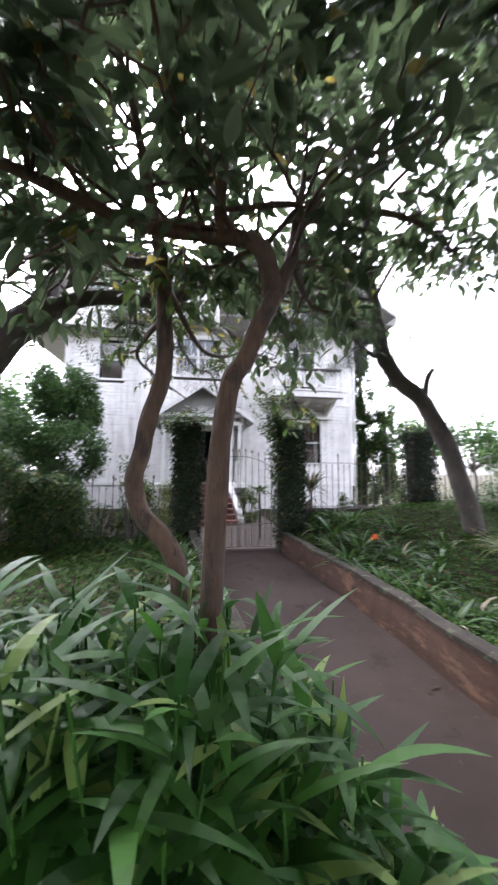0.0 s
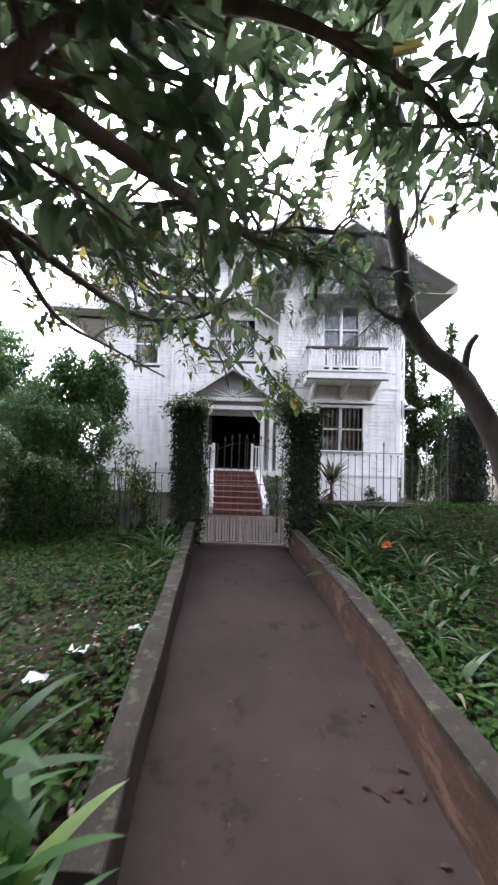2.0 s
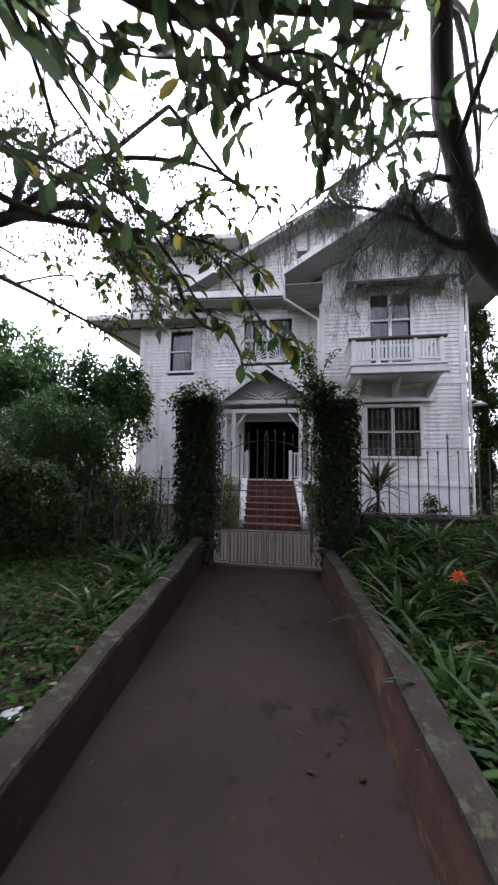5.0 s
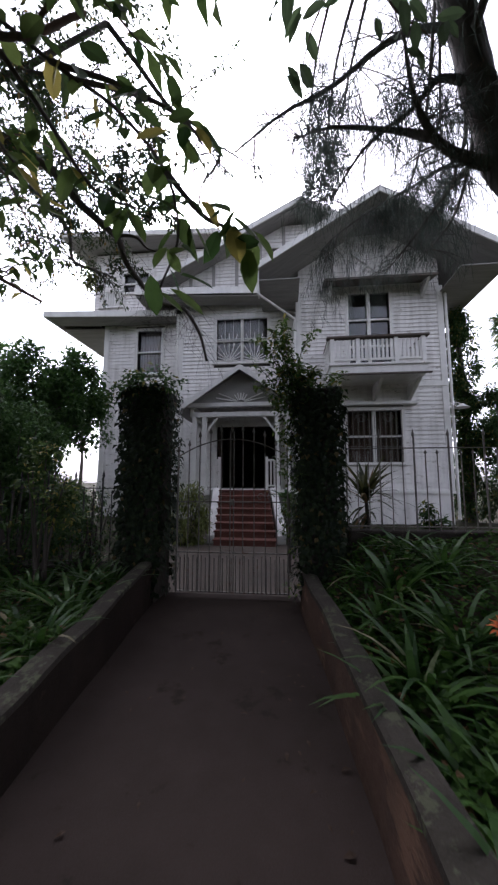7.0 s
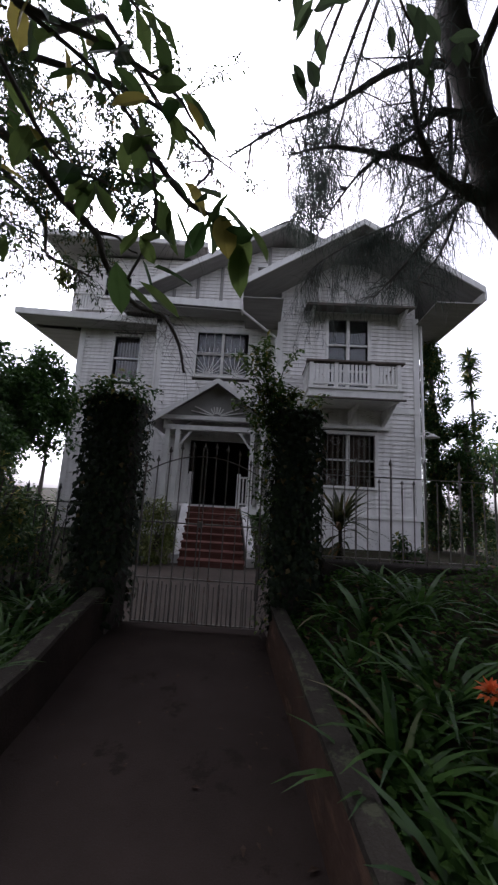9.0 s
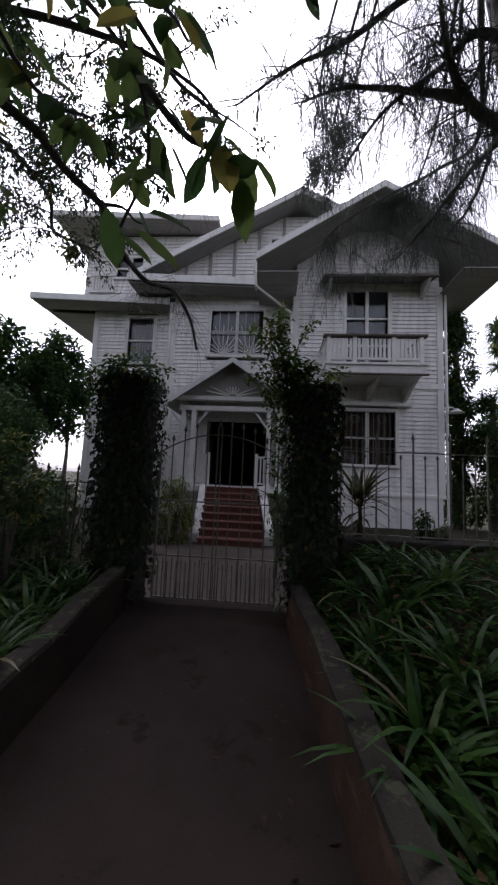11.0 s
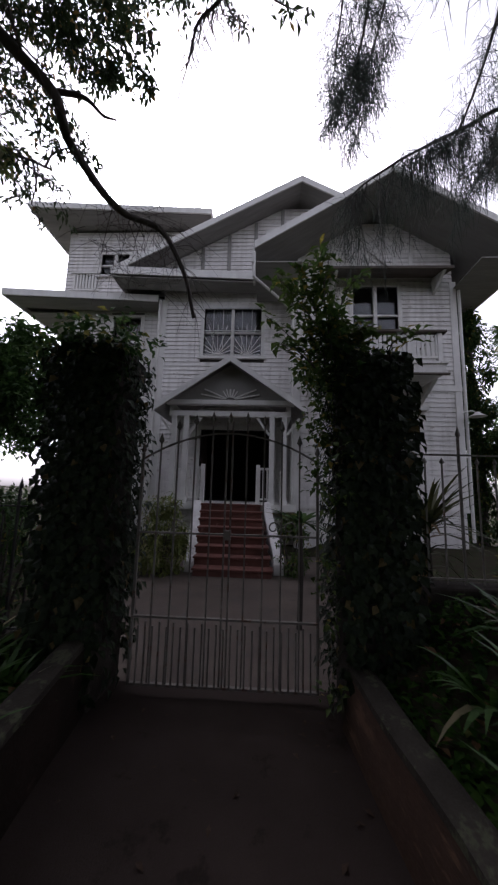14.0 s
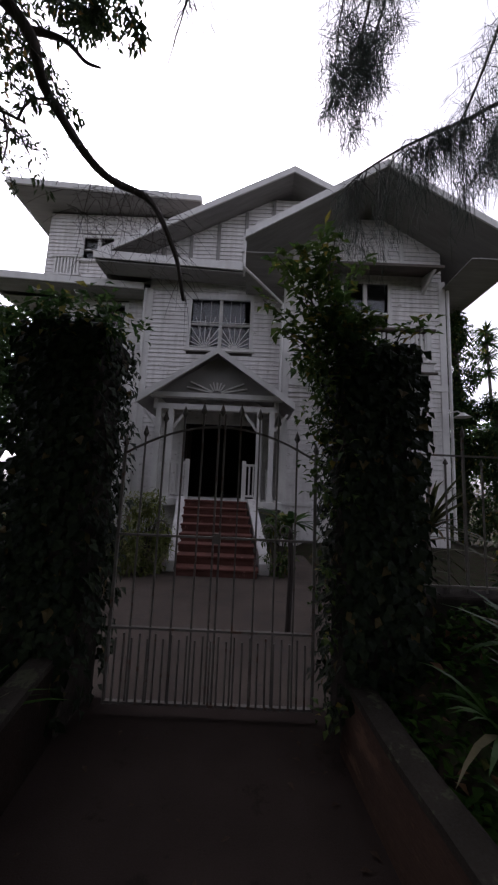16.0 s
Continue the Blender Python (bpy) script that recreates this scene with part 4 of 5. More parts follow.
def twin_tree():
    """The smooth-barked tree with two bent stems beside the path."""
    e = thing("tree", "two-stemmed brown tree with broad dark leaves overhanging the path", "tree")
    w, l = Shape(), Shape()
    l.fine = True
    limb(w, [(1.34, 1.08, 0.10), (1.35, 1.04, 1.20), (1.39, 1.03, 1.84), (1.47, 1.03, 2.04), (1.59, 1.03, 2.32)], 0.046, 0.035, 7, 10, 0.1)
    limb(w, [(1.31, 1.12, 0.10), (1.22, 1.26, 1.12), (1.02, 1.34, 1.44), (1.035, 1.35, 1.7), (1.124, 1.35, 2.11), (1.10, 1.35, 2.6)], 0.044, 0.037, 7, 10, 0.15)
    arms = [
        ([(1.59, 1.03, 2.30), (1.51, 1.07, 2.54), (1.26, 1.11, 2.58), (0.99, 1.07, 2.58), (0.58, 0.99, 2.68), (-0.06, 1.15, 2.96)], 0.045),
        ([(1.59, 1.03, 2.30), (1.68, 1.11, 2.52), (1.74, 1.23, 2.80), (1.89, 1.57, 3.37), (2.05, 2.13, 4.12)], 0.035),
        ([(1.38, 1.08, 2.57), (1.36, 1.07, 2.72), (1.41, 1.15, 3.36), (1.46, 1.33, 3.95)], 0.035),
        ([(1.10, 1.35, 2.58), (1.05, 1.38, 2.85), (0.94, 1.42, 3.4), (0.80, 1.6, 4.0)], 0.04),
        ([(1.10, 1.35, 2.58), (0.85, 1.55, 2.7), (0.39, 1.98, 2.97), (-0.30, 2.90, 3.50)], 0.035),
        ([(1.68, 1.11, 2.52), (2.03, 1.98, 2.83), (2.40, 2.70, 3.10), (2.70, 3.10, 3.30), (2.95, 3.20, 3.60)], 0.03),
        ([(1.10, 1.36, 2.56), (1.12, 1.84, 2.66), (1.35, 2.90, 2.70), (1.75, 3.50, 2.95), (2.00, 3.70, 3.30)], 0.03),
        ([(1.12, 1.84, 2.62), (0.70, 3.00, 2.70), (0.75, 3.90, 2.75), (1.10, 4.70, 2.65)], 0.025),
        ([(1.74, 1.23, 2.80), (2.27, 1.33, 2.98), (2.99, 1.84, 3.29), (3.87, 2.56, 3.57)], 0.028),
    ]
    v = Shape()
    for j, (pts, r) in enumerate(arms):
        line = limb(w, pts, r, r * 0.4, 6, 7, 0.1)
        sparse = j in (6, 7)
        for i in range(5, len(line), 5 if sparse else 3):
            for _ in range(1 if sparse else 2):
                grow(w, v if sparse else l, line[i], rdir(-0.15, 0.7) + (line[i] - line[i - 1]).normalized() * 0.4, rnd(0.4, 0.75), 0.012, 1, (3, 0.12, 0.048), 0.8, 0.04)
    for c, r, k in (((0.3, 1.9, 3.9), 0.8, 120), ((1.6, 1.9, 4.2), 0.8, 180), ((2.5, 1.6, 3.7), 0.6, 120), ((3.1, 1.9, 3.6), 0.6, 130), ((3.6, 2.3, 3.7), 0.6, 130), ((-0.6, 1.9, 3.6), 0.8, 130), ((2.2, 2.7, 4.4), 0.8, 150), ((3.3, 2.9, 4.5), 0.8, 120), ((3.9, 3.0, 4.0), 0.6, 90), ((0.6, 3.0, 4.6), 0.8, 110), ((2.6, 0.9, 3.4), 0.6, 200), ((3.2, 1.0, 3.2), 0.5, 160)):
        for _ in range(6):
            cloud(l, Vector(c) + rdir() * r * 0.8, (r * 0.4, r * 0.4, r * 0.25), k // 11, 0.13, 0.05, -0.9, 0.2)
    w.make("trunk", M_BARK, e, smooth=True)
    l.make("leaves", M_CANOPY, e)
    # leaves of the two sparse arms, with light painted into their colour
    v.make("sun_tinted_leaves", M_BOUGH, e)


def left_tree():
    """A dark tree on the lawn whose long bare limb hangs before the house."""
    e = thing("tree", "dark-limbed tree with small leaves and hanging bare twigs", "tree")
    w, l, y = Shape(), Shape(), Shape()
    limb(w, [(-2.5, 2.4, 0.1), (-1.6, 2.35, 0.95), (-0.95, 2.3, 1.55), (-0.4, 2.3, 2.1), (0.0, 2.3, 2.6), (0.22, 2.35, 2.82)], 0.17, 0.105, 6, 12, 0.1)
    limb(w, [(0.1, 2.32, 2.68), (0.0, 2.9, 3.3), (-0.3, 3.8, 3.9), (-0.7, 4.7, 4.25), (-0.6, 4.9, 4.5)], 0.085, 0.06, 6, 10, 0.1)
    bough = limb(w, [(0.12, 2.33, 2.72), (0.5, 2.36, 2.9), (0.95, 2.4, 2.93), (1.4, 2.45, 3.12), (1.8, 2.5, 3.26), (2.2, 2.7, 3.22), (2.6, 2.85, 3.36), (3.1, 3.0, 3.42)], 0.066, 0.016, 6, 10, 0.12)
    for i in range(9, len(bough), 3):
        d = Vector((rnd(-0.3, 0.6), rnd(-0.2, 0.6), rnd(-0.1, 0.8)))
        grow(w, y, bough[i], d, rnd(0.35, 0.7), 0.016, 1, (1, 0.09, 0.035), 0.9, 0.05)
    arms = [
        ([(-0.7, 4.7, 4.2), (-0.1, 5.2, 4.75), (0.3, 5.7, 4.75), (0.58, 5.9, 4.45), (0.86, 6.1, 4.24), (0.93, 6.3, 3.99), (1.23, 6.5, 3.65), (1.5, 6.7, 3.64), (1.65, 6.95, 3.42), (1.73, 7.1, 3.06)], 0.06),
        ([(-0.6, 4.8, 4.4), (0.2, 5.2, 5.3), (1.2, 5.7, 5.6), (1.8, 6.0, 5.5), (2.1, 6.1, 5.2)], 0.045),
        ([(-0.6, 4.6, 4.2), (-0.2, 5.6, 4.75), (-0.02, 6.4, 4.7), (0.12, 6.4, 4.21), (0.39, 6.4, 4.07), (0.71, 6.4, 3.92)], 0.035),
        ([(-0.6, 4.8, 4.4), (-0.8, 5.2, 5.4), (-0.4, 5.6, 6.3)], 0.06),
        ([(-0.15, 3.4, 3.6), (-1.0, 4.4, 4.1), (-1.5, 6.0, 4.6)], 0.045),
    ]
    for j, (pts, r) in enumerate(arms):
        line = limb(w, pts, r, r * 0.25, 6, 8, 0.15)
        for i in range(5, len(line), 2):
            if j != 0 or i < 22:
                grow(w, l, line[i], rdir(-0.3, 0.7), rnd(0.3, 0.6), 0.01, 1, (7, 0.062, 0.02), 0.9, 0.08)
            for _ in range(3):
                q = line[i] + rdir() * 0.05
                d = Vector((rnd(-0.5, 0.7), rnd(-0.4, 0.4), rnd(-0.9, 0.0)))
                limb(w, [q, q + d * 0.25, q + d * 0.45 + Vector((0, 0, -0.12))], 0.004, 0.0015, 3, 3)
    for c, r, k in (((0.2, 6.1, 5.4), 0.55, 700), ((0.9, 6.2, 5.5), 0.5, 700), ((0.4, 6.2, 4.85), 0.45, 600), ((1.1, 6.2, 5.0), 0.4, 600), ((1.35, 6.2, 4.65), 0.22, 200), ((0.9, 6.2, 4.0), 0.2, 70), ((0.35, 6.2, 4.15), 0.3, 130), ((-0.3, 6.0, 4.9), 0.6, 600), ((-1.2, 5.6, 5.3), 0.9, 700), ((-0.4, 6.0, 4.0), 0.5, 350), ((0.3, 5.5, 5.7), 0.6, 500), ((-0.3, 5.2, 4.9), 0.6, 450), ((1.0, 5.8, 6.2), 0.6, 450), ((0.4, 4.9, 4.5), 0.5, 400), ((-0.5, 4.6, 5.6), 0.8, 500)):
        for _ in range(14):
            p = Vector(c) + rdir() * r * 0.85
            cloud(l, p, r * 0.3, k // 6, 0.068, 0.025, -1, 0)
    limb(w, [(0.79, 6.15, 4.3), (1.03, 6.2, 4.31), (1.19, 6.2, 4.15), (1.3, 6.2, 4.1)], 0.026, 0.006, 5, 6, 0.1)
    ring = limb(w, [(0.9, 5.6, 6.4), (1.5, 6.2, 5.9), (1.85, 6.25, 5.6), (2.05, 6.2, 5.32), (1.98, 6.2, 5.1), (1.86, 6.2, 4.95), (1.8, 6.2, 4.6)], 0.03, 0.008, 5, 6, 0.15)
    limb(w, [(0.9, 5.6, 6.4), (0.2, 5.2, 5.3)], 0.03, 0.03, 3, 6)
    limb(w, [(1.85, 6.25, 5.6), (2.2, 6.2, 5.3), (2.45, 6.2, 5.1), (2.6, 6.2, 5.0)], 0.015, 0.004, 5, 5)
    cloud(l, (2.55, 6.2, 5.02), (0.16, 0.1, 0.1), 40, 0.09, 0.028, -1, 0)
    for q in ring[8:]:
        for _ in range(5):
            d = Vector((rnd(-0.5, 0.5), rnd(-0.3, 0.3), -1))
            limb(w, [q, q + d * 0.3, q + d * 0.7], 0.003, 0.0012, 3, 3)
    for _ in range(150):
        q = Vector((rnd(0.9, 1.65), rnd(6.4, 7.1), rnd(3.3, 3.9)))
        d = Vector((rnd(-0.5, 0.8), rnd(-0.4, 0.4), rnd(-0.7, 0.15)))
        limb(w, [q, q + d * 0.25, q + d * 0.5 + Vector((0, 0, -0.05))], 0.0025, 0.001, 2, 3)
    for _ in range(60):
        y.leaf(Vector((0.55, 6.1, 3.75)) + Vector((rnd(-0.05, 0.05), rnd(-0.08, 0.08), rnd(-0.1, 0.1))), rdir(-1, 0), Vector((0, 0, 1)), 0.08, 0.03)
    w.make("trunk", M_BARK2, e, smooth=True)
    l.make("leaves", M_FINE, e)
    y.make("dry_leaves", M_YELLOW, e)


def hanging_bough():
    """A low bough with large veined leaves above the path."""
    e = thing("tree_bough", "low hanging bough with large veined green leaves", "bough")
    w, l = Shape(), Shape()
    l.fine = True
    paths = [
        [(0.9, 3.0, 3.36), (1.3, 3.35, 3.3), (1.6, 3.5, 3.2), (1.9, 3.65, 3.02), (2.15, 3.7, 2.84), (2.36, 3.7, 2.55), (2.42, 3.7, 2.28), (2.36, 3.7, 2.08)],
        [(1.9, 3.65, 3.02), (2.2, 3.7, 2.92), (2.42, 3.72, 2.78), (2.5, 3.72, 2.66)],
        [(2.36, 3.7, 2.55), (2.5, 3.7, 2.36), (2.6, 3.7, 2.29), (2.67, 3.7, 2.22)],
        [(1.6, 3.5, 3.2), (1.85, 3.65, 2.85), (2.08, 3.7, 2.5), (2.26, 3.7, 2.4)],
        [(1.3, 3.35, 3.3), (1.5, 3.6, 3.0), (1.7, 3.7, 2.7), (1.85, 3.75, 2.5)],
        [(0.9, 3.0, 3.36), (1.3, 3.0, 3.05), (1.6, 3.1, 2.85), (1.8, 3.15, 2.7)],
    ]
    for pts in paths:
        line = limb(w, pts, 0.013, 0.004, 6, 6, 0.15)
        for p in line[5::2]:
            for _ in range(3):
                k = rnd(0.6, 1.1)
                l.leaf(p + rdir() * 0.05, Vector((rnd(-0.6, 0.8), rnd(-0.6, 0.6), rnd(-0.9, 0.15))), Vector((rnd(-.6, .6), rnd(-1, .2), 0.8)), 0.14 * k, 0.065 * k, rnd(0, 0.3))
    l.leaf(Vector((2.67, 3.7, 2.22)), Vector((0.12, 0.1, -1)), Vector((0, -1, 0.2)), 0.17, 0.065, 0.1)
    w.make("branch", M_BARK2, e, smooth=True)
    l.make("leaves", M_BOUGH, e)


def strands(shape, a, b, count, length, width=0.0045):
    """Drooping needle-like twigs along a branch."""
    a, b = Vector(a), Vector(b)
    for _ in range(count):
        p = a.lerp(b, random.random()) + rdir() * 0.05
        d = Vector((rnd(-0.5, 0.5), rnd(-0.5, 0.5), rnd(-1.0, 0.1)))
        shape.blade(p, d, length * rnd(0.5, 1.2), width, 0.8, 3)


def casuarina():
    e = thing("tree", "leaning casuarina tree with drooping needle-like foliage", "tree")
    w, l = Shape(), Shape()
    limb(w, [(5.85, 4.85, 0.6), (5.7, 4.82, 1.1), (5.42, 4.8, 1.9), (5.0, 4.8, 2.7), (4.55, 4.8, 3.1), (4.3, 4.8, 3.45), (4.2, 4.8, 3.9), (4.12, 4.8, 4.4), (4.02, 4.8, 5.2), (4.05, 4.8, 6.5), (3.9, 4.9, 8.5)], 0.16, 0.09, 5, 12, 0.1)
    limb(w, [(5.0, 4.8, 2.7), (5.0, 4.75, 3.1), (5.1, 4.7, 3.3)], 0.06, 0.035, 4, 7, 0.1)
    arms = [
        [(4.25, 4.8, 3.5), (4.05, 4.75, 3.5), (3.8, 4.7, 3.64), (3.64, 4.6, 3.9), (3.56, 4.5, 4.3)],
        [(4.12, 4.8, 4.15), (3.9, 4.8, 4.2), (3.75, 4.9, 4.1), (3.45, 5.0, 3.95), (3.2, 5.2, 3.7)],
        [(3.8, 4.7, 3.64), (3.6, 4.9, 3.95), (3.2, 5.1, 4.25), (2.9, 5.3, 4.4)],
        [(4.1, 4.8, 4.6), (3.7, 4.9, 4.75), (3.2, 5.0, 4.5), (2.8, 5.0, 4.3), (2.45, 4.9, 3.9)],
        [(4.05, 4.8, 6.4), (3.9, 6.2, 7.9), (3.7, 7.4, 8.1), (3.6, 8.0, 7.5), (3.4, 8.1, 6.9), (3.32, 8.1, 6.5)],
        [(4.05, 4.8, 6.8), (4.1, 6.4, 8.3), (4.0, 7.6, 8.4), (3.85, 8.1, 7.8), (3.65, 8.2, 7.0), (3.6, 8.2, 6.3)],
        [(4.05, 4.8, 6.6), (3.7, 6.2, 8.2), (3.4, 7.4, 8.3), (3.3, 8.0, 7.7), (3.25, 8.1, 7.1)],
        [(4.05, 4.8, 6.2), (4.8, 6.4, 7.6), (5.4, 7.8, 7.6), (5.7, 8.5, 7.0), (5.6, 8.6, 6.4)],
        [(4.05, 4.8, 6.0), (4.7, 6.4, 7.1), (5.1, 7.8, 7.0), (5.0, 8.5, 6.5), (4.6, 8.6, 6.3)],
        [(4.05, 4.8, 6.2), (5.0, 6.2, 7.4), (5.8, 7.8, 7.2), (5.7, 8.5, 6.4), (5.3, 8.6, 5.9)],
        [(4.25, 4.8, 3.7), (4.3, 5.5, 4.0), (4.15, 6.0, 3.9), (3.95, 6.2, 3.7)],
        [(4.1, 4.8, 4.6), (4.5, 5.4, 4.6), (4.6, 6.0, 4.2), (4.4, 6.2, 3.9)],
        [(4.1, 4.8, 4.4), (4.2, 4.2, 4.8), (4.4, 3.5, 5.2), (4.6, 3.0, 5.4)],
    ]
    for k, pts in enumerate(arms):
        line = limb(w, pts, 0.035 if k else 0.06, 0.006, 5, 6, 0.1)
        for i in range(4, len(line)):
            for _ in range(3):
                d = (rdir(-0.5, 0.4) + (line[i] - line[i - 1]).normalized() * 0.5).normalized()
                q = line[i] + d * rnd(0.2, 0.5)
                q.z -= rnd(0, 0.15)
                limb(w, [line[i], (line[i] + q) / 2 + Vector((0, 0, 0.03)), q], 0.006, 0.002, 2, 3)
                away = step(6.0, 8.0, line[i].y)
                if away > 0 and i < len(line) * 0.45:
                    continue
                strands(l, line[i].lerp(q, 0.3), q, int(24 + 18 * away), 0.22 + 0.14 * away, 0.0042 + 0.002 * away)
    # the long drooping spray before the gable
    spray = limb(w, [(4.05, 4.8, 6.6), (5.2, 6.8, 7.7), (5.95, 8.2, 7.2), (5.5, 8.5, 6.95), (4.9, 8.5, 6.6), (4.36, 8.5, 6.3), (3.8, 8.5, 5.9), (3.5, 8.5, 5.6)], 0.05, 0.008, 6, 7, 0.1)
    for k in range(70):
        q = spray[int(rnd(0.38, 0.99) * len(spray))]
        tip = q + Vector((rnd(-0.45, 0.3), rnd(-0.35, 0.35), -rnd(0.25, 1.0) * (1.75 if q.x < 5.2 else 1.2)))
        mid = (q + tip) / 2 + Vector((rnd(-0.12, 0.12), rnd(-0.1, 0.1), 0.1))
        limb(w, [q, mid, tip], 0.008, 0.002, 3, 3)
        strands(l, q, mid, 18, 0.26, 0.006)
        strands(l, mid, tip, 26, 0.3, 0.006)
    w.make("trunk", M_BARK2, e, smooth=True)
    l.make("needles", M_NEEDLE, e)


def shrub(name, label, blobs, material, count, length, width, group="", category="shrub"):
    """A shrub of many small leaves on thin stems."""
    e = thing(name, label, category, group)
    l = Shape()
    for cx, cy, cz, rx, ry, rz in blobs:
        for _ in range(max(4, count // 70)):
            d = rdir()
            p = Vector((cx + d.x * rx * 0.8, cy + d.y * ry * 0.8, cz + d.z * rz * 0.8))
            cloud(l, p, (rx * 0.28 + 0.05, ry * 0.28 + 0.05, rz * 0.22 + 0.05), 70, length, width)
        w = Shape()
        for _ in range(6):
            d = rdir(0.1, 1)
            base = ground_z(cx, cy)
            limb(w, [(cx + rnd(-.1, .1), cy + rnd(-.1, .1), base - 0.1), (cx + d.x * rx * 0.3, cy + d.y * ry * 0.3, (base + cz) / 2), (cx + d.x * rx * 0.7, cy + d.y * ry * 0.7, cz + d.z * rz * 0.7)], 0.02 + 0.02 * rx, 0.006, 4, 5)
        w.make("stem", M_TWIG, e)
    l.make("leaves", material, e)
    return e


def strap_plant(x, y, z, count, length, width, name="strap_leaf_plant", label="clump of arching green strap leaves", material=None, group="strap-leaf clumps", up=(0.6, 1.6), droop=1.3):
    s = Shape()
    for _ in range(count):
        a = rnd(0, 2 * math.pi)
        s.blade(Vector((x + 0.04 * math.cos(a), y + 0.04 * math.sin(a), z - 0.03)), Vector((math.cos(a), math.sin(a), rnd(*up))), length * rnd(0.6, 1.15), width * rnd(0.7, 1.2), droop * rnd(0.6, 1.3), 5)
    return tagged(s.make(name, material or M_GRASS), label, "plant", group)


twin_tree()
left_tree()
hanging_bough()
casuarina()

# shrubs along the fence and round the house
shrub("shrub", "dense dark green shrub before the iron fence", [(-1.2, 6.1, 0.9, 0.6, 0.4, 0.65), (-2.0, 5.9, 1.1, 0.7, 0.5, 0.9)], M_HEDGE, 5500, 0.085, 0.04, "fence shrubs")
shrub("shrub", "dense dark green shrub before the iron fence", [(-3.2, 5.8, 1.2, 0.9, 0.6, 1.0), (-4.6, 5.5, 1.3, 1.0, 0.7, 1.1)], M_HEDGE, 5500, 0.09, 0.045, "fence shrubs")
shrub("shrub", "light green shrub rising over the fence", [(-1.5, 7.6, 2.0, 0.8, 0.5, 0.7), (-2.8, 7.8, 2.2, 0.9, 0.6, 0.8)], M_FAR, 4500, 0.1, 0.045, "fence shrubs")
shrub("shrub", "dry leafy shrub beside the gate pillar", [(0.1, 7.2, 0.9, 0.4, 0.25, 0.5)], M_HEDGE, 900, 0.1, 0.03, "fence shrubs")
shrub("shrub", "low dark shrub before the iron fence", [(0.2, 6.6, 0.6, 0.4, 0.15, 0.4), (-0.5, 6.55, 0.7, 0.4, 0.2, 0.5)], M_HEDGE, 900, 0.09, 0.04, "fence shrubs")
shrub("shrub", "yellow-green variegated shrub beside the steps", [(0.5, 10.6, 0.55, 0.5, 0.35, 0.8)], M_YELLOW, 3000, 0.16, 0.035, "step shrubs")
shrub("shrub", "green leafy shrub beside the steps", [(2.95, 10.8, 0.45, 0.3, 0.3, 0.6)], M_VINE, 1200, 0.12, 0.04, "step shrubs")
shrub("shrub", "loose twiggy shrub with yellow-green leaves by the gate", [(0.1, 6.2, 1.35, 0.42, 0.25, 0.6)], M_BOUGH, 700, 0.1, 0.045, "fence shrubs")
shrub("shrub", "small leafy sapling beside the house foundation", [(4.78, 7.5, 0.88, 0.2, 0.15, 0.2)], M_HEDGE, 280, 0.11, 0.05, "fence shrubs")
shrub("shrub", "tangled green shrubs behind the fence", [(8.5, 9.5, 0.6, 1.6, 0.9, 0.8), (11.5, 9.0, 0.8, 1.8, 1.0, 1.0)], M_HEDGE, 3000, 0.1, 0.045, "fence shrubs")
shrub("shrub", "light green bushes on the garden bank", [(7.6, 5.6, 1.1, 0.9, 0.5, 0.5), (9.5, 5.2, 1.2, 1.2, 0.8, 0.7)], M_FAR, 2200, 0.08, 0.035, "fence shrubs")


def far_tree(x, y, h, r, material, label, blobs=9, count=420, leaf=(0.24, 0.12), middle=0.62, tall=0.32):
    e = thing("tree", label, "tree", "garden trees")
    w, l = Shape(), Shape()
    limb(w, [(x, y, -0.3), (x + 0.1, y, h * 0.3), (x - 0.1, y + 0.1, h * 0.75)], 0.05 * h ** 0.5 + 0.03, 0.03, 5, 8)
    for _ in range(blobs):
        d = rdir(-1 if tall > 0.35 else -0.5, 1)
        c = Vector((x + d.x * r * 0.75, y + d.y * r * 0.75, h * middle + d.z * h * tall))
        limb(w, [(x, y, h * 0.4), tuple((Vector((x, y, h * 0.5)) + c) / 2), tuple(c)], 0.05, 0.012, 4, 5)
        for _ in range(7):
            cloud(l, c + rdir() * r * 0.32, r * 0.2, count // 7, leaf[0], leaf[1])
    w.make("trunk", M_BARK2, e)
    l.make("leaves", material, e)


far_tree(-5.6, 10.5, 4.8, 1.7, M_FAR, "bright green garden tree behind the fence", 26, 900, (0.16, 0.075), 0.48, 0.46)
far_tree(-2.9, 10.0, 5.0, 1.4, M_FAR, "bright green garden tree behind the fence", 34, 900, (0.15, 0.07), 0.46, 0.44)
far_tree(-8.5, 13.0, 6.5, 2.4, M_FAR, "tall leafy garden tree beside the house", 22, 700, (0.24, 0.12), 0.5, 0.45)
far_tree(-9.5, 22.0, 8.5, 3.0, M_FAR, "tall leafy tree behind the house", 10, 380, (0.35, 0.16))


